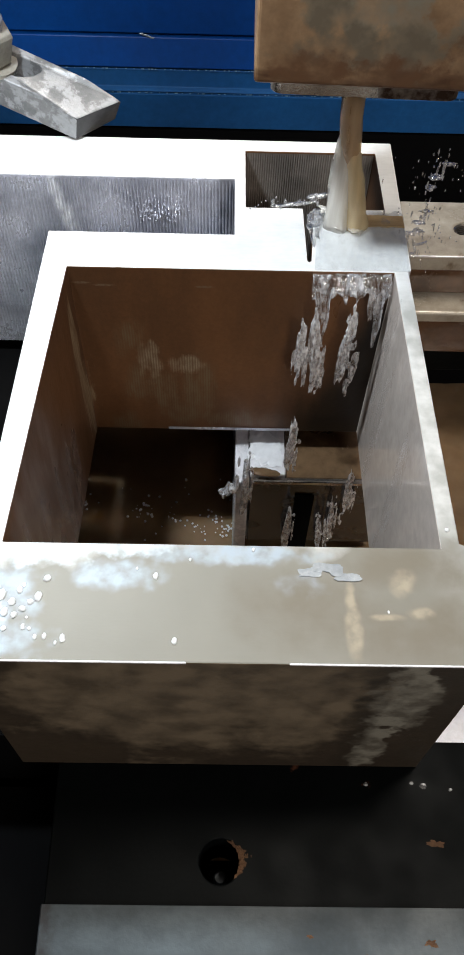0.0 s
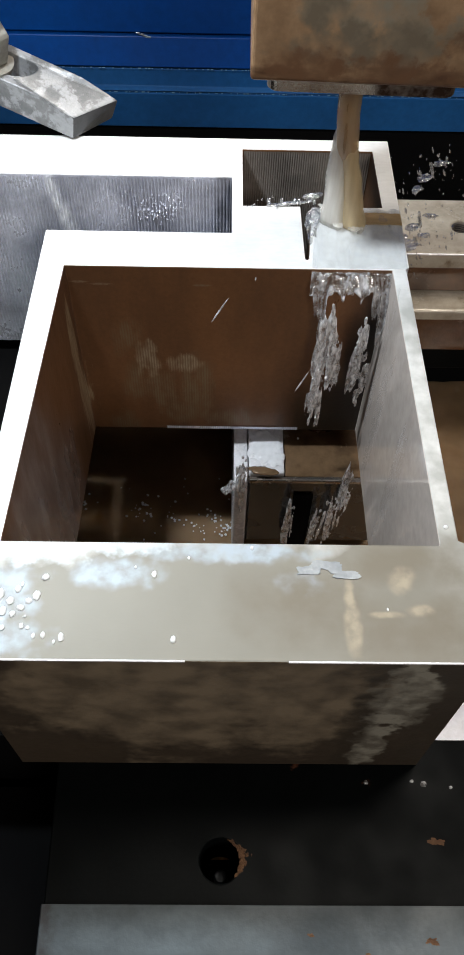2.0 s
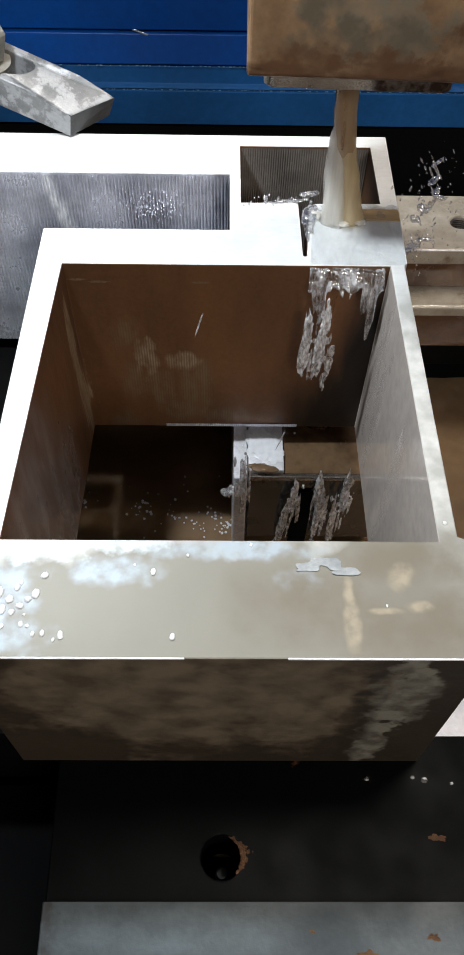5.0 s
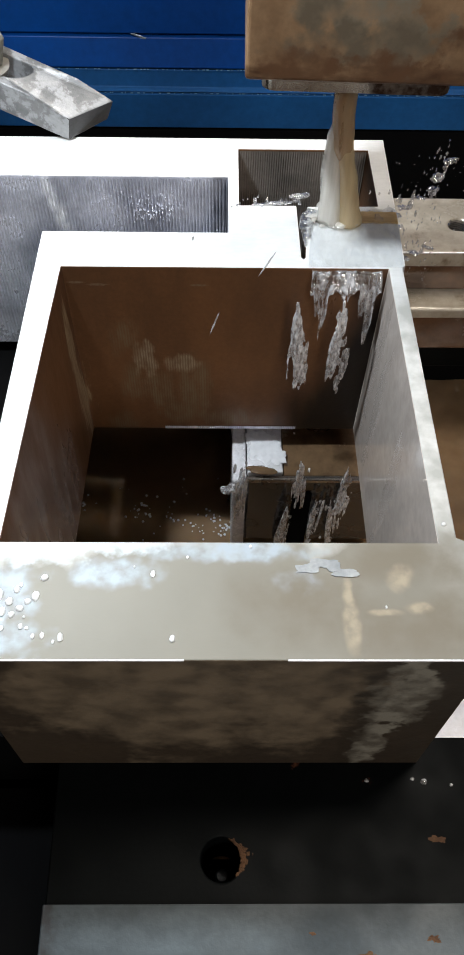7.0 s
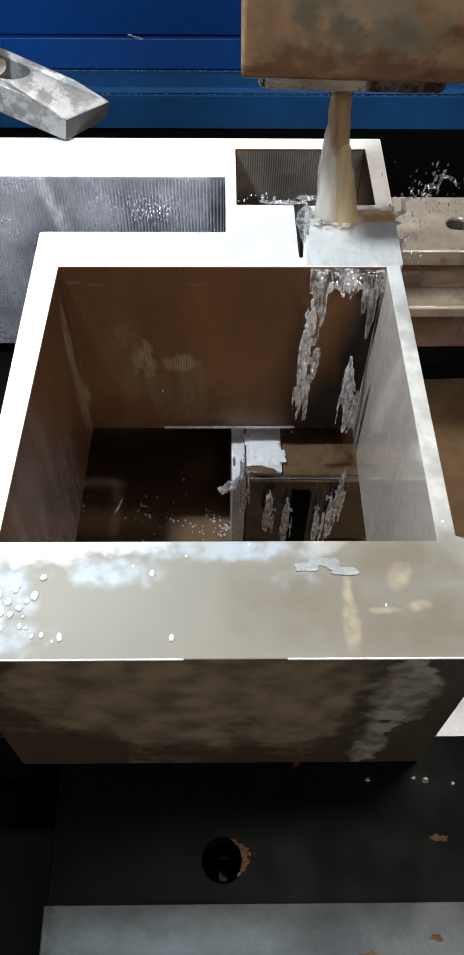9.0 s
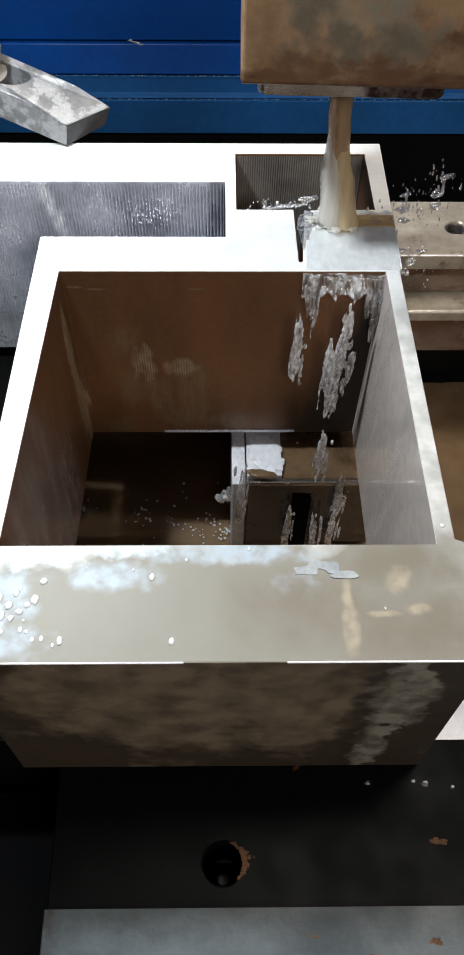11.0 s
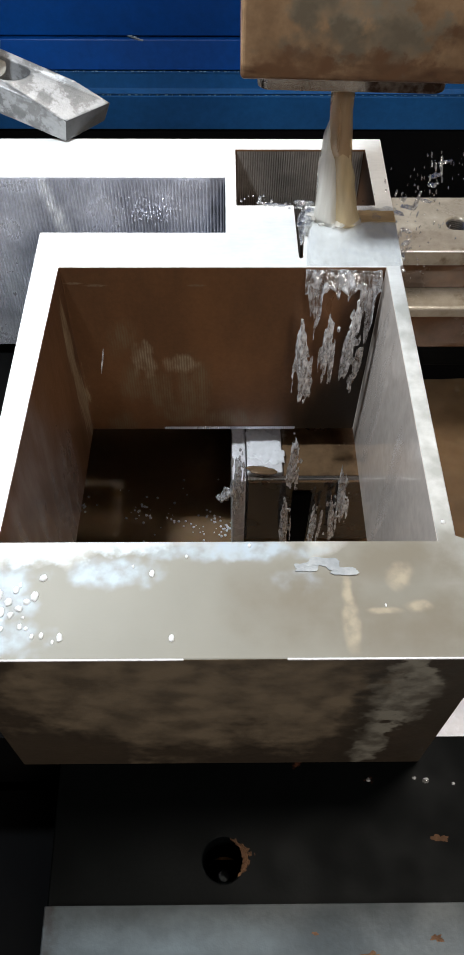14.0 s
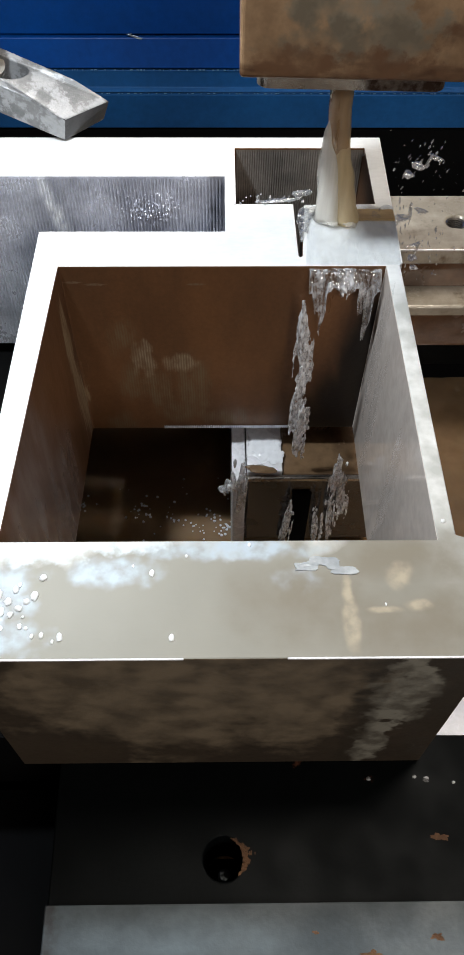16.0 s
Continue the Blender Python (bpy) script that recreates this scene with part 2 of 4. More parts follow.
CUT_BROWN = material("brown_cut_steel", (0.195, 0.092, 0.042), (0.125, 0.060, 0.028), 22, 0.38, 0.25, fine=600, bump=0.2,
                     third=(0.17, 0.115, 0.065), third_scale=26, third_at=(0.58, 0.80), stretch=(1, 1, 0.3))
spots(CUT_BROWN, [((-0.0408, 0.116, -0.037), (0.0050, 0.004, 0.0090)), ((-0.0120, 0.116, -0.067), (0.0062, 0.004, 0.0160)), ((-0.0290, 0.116, -0.068), (0.0060, 0.004, 0.0110)),
                  ((-0.0400, 0.116, -0.062), (0.0045, 0.004, 0.0100)), ((-0.0470, 0.116, -0.090), (0.0060, 0.004, 0.0060)), ((0.0020, 0.116, -0.086), (0.0120, 0.004, 0.0050)),
                  ((-0.0180, 0.116, -0.082), (0.0100, 0.004, 0.0060))], (0.185, 0.135, 0.080), 0.42, ragged=1.5, soft=0.5, scale=210, stretch=(1, 1, 0.35), flute=290.0)
spots(CUT_BROWN, [((-0.0325, 0.116, -0.049), (0.0042, 0.004, 0.0095)), ((-0.0175, 0.116, -0.051), (0.0055, 0.004, 0.0045))], (0.33, 0.26, 0.175), 0.36, ragged=1.3, soft=0.4, scale=210,
      stretch=(1, 1, 0.5), flute=290.0)
spots(CUT_BROWN, [((-0.0480, 0.116, -0.0085), (0.0040, 0.004, 0.0005)), ((-0.0100, 0.116, -0.0085), (0.0030, 0.004, 0.0005)),
                  ((-0.0560, 0.116, -0.0075), (0.0030, 0.004, 0.0005))], (0.21, 0.15, 0.10), 0.3, ragged=0.8, soft=0.4, scale=500)
spots(CUT_BROWN, [((-0.0605, 0.1075, -0.045), (0.006, 0.0042, 0.034)), ((-0.0600, 0.1120, -0.075), (0.006, 0.0034, 0.026))], (0.38, 0.30, 0.19), 0.32, ragged=1.4, soft=0.25, scale=480,
      stretch=(1, 1, 0.12))
# Grey reflected sheen low on the left wall, painted as pale patches.
spots(CUT_BROWN, [((-0.0615, 0.030, -0.045), (0.006, 0.0260, 0.036)), ((-0.0610, 0.062, -0.075), (0.006, 0.0160, 0.030))], (0.42, 0.36, 0.345), 0.22, ragged=0.9, soft=0.7, scale=70,
      stretch=(1, 1, 0.3))
# The right wall's shadow on the back wall, painted as near-black patches.
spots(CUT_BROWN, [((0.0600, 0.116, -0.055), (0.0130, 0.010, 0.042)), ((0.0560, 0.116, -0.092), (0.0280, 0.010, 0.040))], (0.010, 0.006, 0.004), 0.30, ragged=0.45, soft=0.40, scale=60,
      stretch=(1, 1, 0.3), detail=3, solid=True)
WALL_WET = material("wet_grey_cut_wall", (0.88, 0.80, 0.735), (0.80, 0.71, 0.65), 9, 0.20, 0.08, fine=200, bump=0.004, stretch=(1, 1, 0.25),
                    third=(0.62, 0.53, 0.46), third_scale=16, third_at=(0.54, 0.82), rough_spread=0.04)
# Scale above; the dark base left bare below also paints the face's shade.
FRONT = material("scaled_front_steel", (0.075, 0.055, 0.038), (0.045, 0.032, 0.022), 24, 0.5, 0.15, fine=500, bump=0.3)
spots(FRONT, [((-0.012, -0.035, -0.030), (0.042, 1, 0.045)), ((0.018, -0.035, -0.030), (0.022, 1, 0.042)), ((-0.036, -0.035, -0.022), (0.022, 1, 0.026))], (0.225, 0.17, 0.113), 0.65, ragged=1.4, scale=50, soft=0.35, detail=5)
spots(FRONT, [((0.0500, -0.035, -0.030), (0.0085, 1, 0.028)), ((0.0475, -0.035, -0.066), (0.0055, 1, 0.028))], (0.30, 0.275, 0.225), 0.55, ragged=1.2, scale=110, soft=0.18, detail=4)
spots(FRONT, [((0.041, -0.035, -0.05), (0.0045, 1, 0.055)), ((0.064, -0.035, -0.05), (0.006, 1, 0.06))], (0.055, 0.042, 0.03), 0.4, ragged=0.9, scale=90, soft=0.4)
# The table's shade beside the block is put into this near-black.
BLACK_STEEL = material("shaded_table_steel", (0.0036, 0.0046, 0.0050), (0.0018, 0.0024, 0.0027), 26, 0.5, 0.0, fine=600, bump=0.12,
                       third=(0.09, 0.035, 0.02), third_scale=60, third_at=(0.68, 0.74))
# Lighter copy of the table steel, coloured as if lamp-lit.
LIT_GREY_STEEL = material("lit_band_grey", (0.054, 0.074, 0.088), (0.033, 0.047, 0.057), 40, 0.5, 0.0, fine=500, bump=0.2,
                      third=(0.20, 0.08, 0.035), third_scale=55, third_at=(0.66, 0.72))
WET_STEEL = material("wet_fixture_steel", (0.50, 0.45, 0.37), (0.32, 0.28, 0.22), 30, 0.2, 0.08, fine=300, bump=0.35,
                     third=(0.20, 0.15, 0.10), third_scale=60, third_at=(0.56, 0.72))
# Left end darkened to paint the lit band's soft shadow edge.
spots(LIT_GREY_STEEL, [((-0.0580, -0.10, -0.0925), (0.0050, 0.2, 1))], (0.012, 0.013, 0.015), 0.6, ragged=0.3, soft=0.6)
spots(LIT_GREY_STEEL, [((-0.010, -0.088, -0.0925), (0.030, 0.006, 1))], (0.080, 0.108, 0.128), 0.5, ragged=0.6, soft=0.5, scale=60)
RUSTY = material("wet_rusty_steel", (0.125, 0.058, 0.026), (0.060, 0.027, 0.012), 30, 0.24, 0.2, fine=300, bump=0.4)
ARM = material("dark_wet_rust", (0.026, 0.016, 0.010), (0.014, 0.009, 0.006), 60, 0.2, 0.2, fine=300, bump=0.5)
BROWN_BLOCK = material("stained_guide_block", (0.34, 0.215, 0.122), (0.20, 0.116, 0.06), 48, 0.42, 0.1, fine=420, bump=0.08)
spots(BROWN_BLOCK, [((-0.008, -0.025, 0.028), (0.016, 1, 0.009)), ((0.004, -0.025, 0.020), (0.012, 1, 0.008)), ((-0.010, -0.025, 0.033), (0.010, 1, 0.006))], (0.21, 0.18, 0.135), 0.4, ragged=2.0, scale=110, soft=0.25)
spots(BROWN_BLOCK, [((0.042, -0.025, 0.026), (0.010, 1, 0.012)), ((0.030, -0.025, 0.034), (0.006, 1, 0.006))], (0.36, 0.15, 0.05), 0.5, ragged=2.0, scale=110, soft=0.35)
spots(BROWN_BLOCK, [((-0.004, -0.025, 0.018), (0.024, 1, 0.0065)), ((-0.020, -0.025, 0.026), (0.007, 1, 0.006))], (0.135, 0.105, 0.072), 0.4, ragged=1.4, scale=110, soft=0.3, detail=4)
spots(BROWN_BLOCK, [((0.005, -0.025, 0.0075), (0.070, 1, 0.0042))], (0.075, 0.034, 0.016), 0.35, ragged=0.7, scale=140, soft=0.25, stretch=(0.4, 1, 1))
spots(BROWN_BLOCK, [((-0.026, -0.025, 0.011), (0.008, 1, 0.005)), ((0.000, -0.025, 0.011), (0.022, 1, 0.004)), ((0.026, -0.025, 0.020), (0.008, 1, 0.007))], (0.12, 0.058, 0.028), 0.4, ragged=2.2, scale=130, soft=0.35)
WET_BROWN = material("wet_brown_plate", (0.20, 0.125, 0.068), (0.11, 0.066, 0.036), 70, 0.16, 0.25, fine=260, bump=0.7)
GUIDE_PLATE = material("guide_plate_steel", (0.48, 0.45, 0.42), (0.28, 0.23, 0.19), 60, 0.24, 0.85, fine=600, bump=0.1)
spots(GUIDE_PLATE, [((0.016, -0.0225, 0.004), (0.018, 1, 0.02))], (0.055, 0.030, 0.020), 0.45, ragged=0.6, soft=0.2)
CHROME = material("bright_steel", (0.48, 0.45, 0.42), (0.28, 0.23, 0.19), 60, 0.22, 0.9, fine=600, bump=0.1)
BLUE = material("blue_painted_sheet", (0.002, 0.062, 0.30), (0.002, 0.046, 0.22), 9, 0.38, 0.0, fine=260, bump=0.08)
# Lighter blue of the middle and lower panels.
BLUE_LOW = material("lighter_blue_sheet", (0.014, 0.10, 0.29), (0.010, 0.072, 0.21), 11, 0.42, 0.0, fine=260, bump=0.08)
CLAMP = material("zinc_clamp", (0.20, 0.205, 0.212), (0.14, 0.144, 0.15), 70, 0.40, 0.3, fine=650, bump=0.35,
                 third=(0.30, 0.31, 0.325), third_scale=120, third_at=(0.47, 0.56))
# Dark copy of the clamp's zinc, for its end turned from the lamp.
CLAMP_SHADE = material("shaded_clamp_steel", (0.055, 0.056, 0.060), (0.035, 0.036, 0.040), 90, 0.45, 0.3, fine=700, bump=0.3)
NUT = material("dull_nut", (0.38, 0.365, 0.32), (0.27, 0.255, 0.22), 80, 0.45, 0.4, fine=500, bump=0.3)
# Near-black: puts the shade of voids and gaps into the colour.
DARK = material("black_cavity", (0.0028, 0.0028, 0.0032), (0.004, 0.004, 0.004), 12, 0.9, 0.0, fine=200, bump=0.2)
CONCRETE = material("workshop_wall", (0.30, 0.28, 0.255), (0.24, 0.225, 0.205), 2, 0.85, 0.0, fine=60, bump=0.2)
RUST = material("rust_crust", (0.15, 0.072, 0.03), (0.08, 0.038, 0.018), 160, 0.8, 0.0, fine=900, bump=0.8)
# Pale blue for highlight specks painted along the guard's folds.
GLINT_BLUE = material("fold_glint_blue", (0.20, 0.34, 0.48), (0.05, 0.14, 0.28), 90, 0.35, 0.0, fine=700, bump=0.2)
FLAKE = material("pale_flake", (0.31, 0.34, 0.365), (0.23, 0.255, 0.28), 90, 0.35, 0.3, fine=700, bump=0.4)
WHITE = material("white_enamel", (0.66, 0.68, 0.80), (0.58, 0.60, 0.72), 20, 0.3, 0.0, fine=300, bump=0.05)
TANK = material("brown_tank_water", (0.32, 0.215, 0.130), (0.21, 0.138, 0.080), 10, 0.10, 0.0, fine=55, bump=1.0, rough_spread=0.08)
# Nearly white, to put edge highlights and lamp glare into the colour.
PALE = material("pale_highlight_steel", (0.86, 0.86, 0.90), (0.66, 0.65, 0.67), 90, 0.25, 0.1, fine=400, bump=0.3)
# Strong white haze also paints the water's glints and refracted lamp light.
WATER = clear_material("clear_water", 0.40, 1.0, 560, 0.74, spread=0.55, base=0.30, rough=0.14, stretch=(1, 1, 0.40), milk_colour=(0.98, 0.98, 1.0), window=(0.42, 0.64), detail=1.5)
SHEET_WATER = clear_material("sheet_water", 0.40, 0.9, 420, 0.38, spread=0.50, base=0.26, rough=0.13, stretch=(0.6, 1, 0.40), milk_colour=(0.97, 0.97, 1.0), window=(0.44, 0.70), detail=2.4)
RUN_WATER = clear_material("runnel_water", 0.08, 0.25, 200, 0.02, spread=0.03, base=0.03, rough=0.12, stretch=(1, 1, 0.15), detail=1.0)
SPRAY_WATER = clear_material("spray_water", 0.40, 1.0, 560, 0.16, spread=0.34, base=0.36, rough=0.14, window=(0.42, 0.66), detail=2.0)
FILM_WATER = clear_material("water_film", 0.35, 0.35, 260, 0.10, spread=0.12, tint=(0.93, 0.945, 0.955), stretch=(1, 0.5, 1))
# Milky white stands in for lamp glints on beads and bubbles.
BEAD = clear_material("water_bead", 0.15, 0.1, 300, 0.92, rough=0.15, base=0.08, spread=0.05, milk_colour=(0.97, 0.98, 1.0))
AMBER_FILM = clear_material("amber_film", 0.3, 0.3, 220, 0.72, tint=(0.7, 0.5, 0.28), milk_colour=(0.60, 0.43, 0.21), stretch=(0.4, 1, 1), spread=0.2)
FOAM = clear_material("milky_water", 0.15, 0.12, 200, 0.36, milk_colour=(0.94, 0.91, 0.85), stretch=(1, 1, 0.08), spread=0.08, rough=0.2)
CREAM = clear_material("cream_water", 0.15, 0.12, 200, 0.40, tint=(0.94, 0.88, 0.74), milk_colour=(0.92, 0.78, 0.53), stretch=(1, 1, 0.08), spread=0.07, rough=0.2)
STREAM = clear_material("amber_water", 0.15, 0.10, 150, 0.40, tint=(0.88, 0.76, 0.58), milk_colour=(0.60, 0.46, 0.31), stretch=(1, 1, 0.08), spread=0.06, rough=0.2)


STEEL.node_tree.nodes["Principled BSDF"].inputs["Specular IOR Level"].default_value = 0.3
murk = TANK.node_tree.nodes["Principled BSDF"]
murk.inputs["Subsurface Weight"].default_value, murk.inputs["Subsurface Scale"].default_value = 1.0, 0.014
murk.inputs["Subsurface Radius"].default_value = (1.0, 0.8, 0.6)
for wet, film in ((WALL_WET, 1.0), (CUT_BROWN, 0.15), (ARM, 1.0), (WET_BROWN, 1.0), (RUSTY, 0.8)):
    skin = wet.node_tree.nodes["Principled BSDF"]
    skin.inputs["Coat Weight"].default_value, skin.inputs["Coat Roughness"].default_value, skin.inputs["Coat IOR"].default_value = film, 0.06, 1.4
for paint in (BLUE, BLUE_LOW):
    paint.node_tree.nodes["Principled BSDF"].inputs["Specular IOR Level"].default_value = 0.22
for dull in (BLACK_STEEL, DARK):
    dull.node_tree.nodes["Principled BSDF"].inputs["Specular IOR Level"].default_value = 0.05


# ---------------------------------------------------------------- mesh helpers
def part(name, bm, mat, parent=None, label="", smooth=False):
    me = bpy.data.meshes.new(name)
    bmesh.ops.recalc_face_normals(bm, faces=bm.faces)
    for f in bm.faces:
        f.smooth = smooth
    bm.to_mesh(me)
    bm.free()
    me.materials.append(mat)
    ob = new(name, me)
    if parent:
        ob.parent = parent
    if label:
        ob["label"] = label
    return ob


def bevel(ob, width, segments=2):
    md = ob.modifiers.new("edge", "BEVEL")
    md.width, md.segments, md.limit_method, md.angle_limit = width, segments, "ANGLE", radians(35)
    return ob


def box(bm, x0, x1, y0, y1, z0, z1, m=None):
    r = bmesh.ops.create_cube(bm, size=1.0)
    bmesh.ops.transform(bm, verts=r["verts"], matrix=(m or Matrix()) @ Matrix.Translation(((x0 + x1) / 2, (y0 + y1) / 2, (z0 + z1) / 2))
                        @ Matrix.Diagonal((x1 - x0, y1 - y0, z1 - z0, 1)))
    return bm


def slab(loops, z0, z1):
    """An upright plate from an outline and its holes (lists of x, y)."""
    bm = bmesh.new()
    rings = []
    for loop in loops:
        vs = [bm.verts.new((x, y, z1)) for x, y in loop]
        rings.append(vs)
        for a, b in zip(vs, vs[1:] + vs[:1]):
            bm.edges.new((a, b))
    bmesh.ops.triangle_fill(bm, use_beauty=True, use_dissolve=False, edges=bm.edges[:])
    top = bm.faces[:]
    low = {v: bm.verts.new((v.co.x, v.co.y, z0)) for ring in rings for v in ring}
    for f in top:
        bm.faces.new([low[v] for v in reversed(f.verts)])
    for ring in rings:
        for a, b in zip(ring, ring[1:] + ring[:1]):
            bm.faces.new((a, b, low[b], low[a]))
    return bm


def ring_points(cx, cy, r, n=24, squash=1.0):
    return [(cx + r * math.cos(2 * math.pi * i / n), cy + squash * r * math.sin(2 * math.pi * i / n)) for i in range(n)]


def lathe(bm, profile, m=None, n=24):
    """Turns (radius, height) pairs round the z axis."""
    rings = []
    for r, z in profile:
        rings.append([bm.verts.new((m or Matrix()) @ Vector((r * math.cos(2 * math.pi * i / n), r * math.sin(2 * math.pi * i / n), z))) for i in range(n)])
    for a, b in zip(rings, rings[1:]):
        for i in range(n):
            bm.faces.new((a[i], a[(i + 1) % n], b[(i + 1) % n], b[i]))
    for ring in (rings[0], rings[-1]):
        bm.faces.new(ring)
    return bm


def blob(bm, cx, cy, cz, rx, ry, rz, seed=0, rough=0.35, detail=3, freq=1.6):
    """A lumpy rounded body of water, sludge or foam."""
    r = bmesh.ops.create_icosphere(bm, subdivisions=detail, radius=1.0)
    for v in r["verts"]:
        d = 1 + rough * noise.noise(v.co * freq + Vector((seed * 7.3, seed * 3.1, seed)))
        d += 0.5 * rough * noise.noise(v.co * freq * 2.7 + Vector((seed, 9.0, 4.0 * seed)))
        v.co = Vector((cx + v.co.x * d * rx, cy + v.co.y * d * ry, cz + v.co.z * d * rz))
    return bm


def thing(name, label, category, place=(0, 0, 0), group="", kind=""):
    ob = new(name)
    ob.location = place
    ob.empty_display_size = 0.01
    return tagged(ob, label, category, group, kind)


def ragged(cx, cy, rx, ry, seed, n=46, rough=0.45):
    """The outline of a stain: a rounded patch with an uneven border."""
    pts = []
    for i in range(n):
        a = 2 * math.pi * i / n
        c, s = math.cos(a), math.sin(a)
        k = 1 + rough * noise.noise(Vector((c * 1.6 + seed, s * 1.6, seed * 2.0))) + 0.5 * rough * noise.noise(Vector((c * 5 + seed, s * 5, 7.0)))
        box_k = 1 / max(abs(c), abs(s)) ** 0.6
        pts.append((cx + rx * k * c * box_k, cy + ry * k * s * box_k))
    return pts


# ---------------------------------------------------------------- the setting
def setting(name, bm, mat, label, category, smooth=False):
    return tagged(part(name, bm, mat, smooth=smooth), label, category, kind="structure")


def room():
    bm = bmesh.new()
    box(bm, -2.6, 2.6, -2.6, -2.5, -1.0, 2.2)
    setting("wall_south", bm, CONCRETE, "plain grey-beige workshop wall", "wall")
    bm = box(bmesh.new(), -2.6, 2.6, 2.5, 2.6, -1.0, 2.2)
    setting("wall_north", bm, CONCRETE, "plain grey-beige workshop wall", "wall")
    bm = box(bmesh.new(), -2.6, -2.5, -2.5, 2.5, -1.0, 2.2)
    setting("wall_west", bm, CONCRETE, "plain grey-beige workshop wall", "wall")
    bm = box(bmesh.new(), 2.5, 2.6, -2.5, 2.5, -1.0, 2.2)
    setting("wall_east", bm, CONCRETE, "plain grey-beige workshop wall", "wall")
    setting("ceiling", box(bmesh.new(), -2.6, 2.6, -2.6, 2.6, 2.2, 2.3), CONCRETE, "plain grey workshop ceiling", "ceiling")
    setting("floor", box(bmesh.new(), -2.6, 2.6, -2.6, 2.6, -1.1, -1.0), CONCRETE, "plain grey workshop floor", "floor")


def tank():
    """The machine's catch tank with its brown cutting water, and the blue guard behind."""
    t = thing("catch_tank", "dark steel catch tank under the work table", "machine tank", (0, 0, -1.0))
    t.location = (0, 0, 0)
    part("tank_floor", box(bmesh.new(), -0.55, 0.55, -0.45, 0.45, -1.0, -0.23), DARK, t)
    part("tank_wall", box(bmesh.new(), -0.57, -0.55, -0.45, 0.45, -1.0, -0.05), DARK, t)
    part("tank_wall", box(bmesh.new(), 0.55, 0.57, -0.45, 0.45, -1.0, -0.05), DARK, t)
    part("tank_wall", box(bmesh.new(), -0.57, 0.57, -0.47, -0.45, -1.0, -0.12), DARK, t)
    part("tank_wall", box(bmesh.new(), -0.57, 0.57, 0.45, 0.47, -1.0, -0.05), DARK, t)
    bm = bmesh.new()
    bmesh.ops.create_grid(bm, x_segments=260, y_segments=210, size=0.5)
    for v in bm.verts:
        x, y = v.co.x * 1.09, v.co.y * 0.89
        v.co = (x, y, -0.18 + 0.0016 * noise.noise(Vector((x * 45, y * 60, 0.3))) + 0.0010 * noise.noise(Vector((x * 150, y * 190, 2.0))))
    tagged(part("water", bm, TANK, smooth=True), "rippled brown cutting water in the catch tank", "water", kind="structure")


def guard():
    """Folded blue sheet metal across the back of the machine."""
    g = thing("machine_guard", "blue painted sheet-metal guard with folded horizontal ribs", "machine guard", (0, 0.36, 0))

    def strip(name, prof, mat, label=""):
        bm = bmesh.new()
        rows = [[bm.verts.new((x, y - 0.36, z)) for y, z in prof] for x in (-0.55, 0.55)]
        for i in range(len(prof) - 1):
            bm.faces.new((rows[0][i], rows[1][i], rows[1][i + 1], rows[0][i + 1]))
        back = [[bm.verts.new((x, 0.03, z)) for z in (prof[0][1], prof[-1][1])] for x in (-0.55, 0.55)]
        bm.faces.new((rows[0][0], rows[1][0], back[1][0], back[0][0]))
        bm.faces.new((rows[0][-1], rows[1][-1], back[1][1], back[0][1]))
        bm.faces.new((back[0][0], back[1][0], back[1][1], back[0][1]))
        return part(name, bm, mat, g, label)

    bevel(strip("upper_panel", [(0.366, 0.22), (0.366, -0.0372)], BLUE), 0.0006)
    bevel(strip("ledge", [(0.3645, -0.0385), (0.3605, -0.0545)], BLUE, "bright blue sloping fold"), 0.0006)
    bevel(strip("middle_panel", [(0.362, -0.0560), (0.3605, -0.0658), (0.3570, -0.0672)], BLUE_LOW), 0.0004)
    bevel(strip("lower_panel", [(0.3565, -0.0685), (0.3590, -0.0915)], BLUE_LOW, "lighter blue panel"), 0.0005)
    # Black sheet put in for the unlit gap below the guard.
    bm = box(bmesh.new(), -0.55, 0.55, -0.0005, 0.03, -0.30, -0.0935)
    part("dark_gap", bm, DARK, g, "black sheet standing in for the dark gap below the guard")
    rng = random.Random(31)
    # Dashes of pale colour paint the sparkling highlight on two folds.
    for y, z in ((-0.0006, -0.0549), (-0.0040, -0.0676)):
        bm = bmesh.new()
        x = -0.30
        while x < 0.30:
            w = rng.uniform(0.0003, 0.0018)
            box(bm, x, x + w, y, y + 0.0010, z - rng.uniform(0.00004, 0.00012), z + rng.uniform(0.00003, 0.00015))
            x += w + rng.uniform(0.0003, 0.0050)
        part("fold_glint", bm, GLINT_BLUE, g, "pale dashes painted as the highlight along the fold")["kind"] = "stuff"
    for x, z, a, n in ((-0.0535, -0.0365, 0.5, 4), (-0.030, -0.070, -0.5, 4)):
        bm = bmesh.new()
        for i in range(n):
            blob(bm, x + 0.0022 * i * math.cos(a), 0.0042 - 0.36 + 0.3605 - 0.0005, z - 0.0016 * i * math.sin(a), 0.0016, 0.0004, 0.0005, i, 0.5, 2)
        part("scratch", bm, FLAKE, g, "pale scratch in the paint")


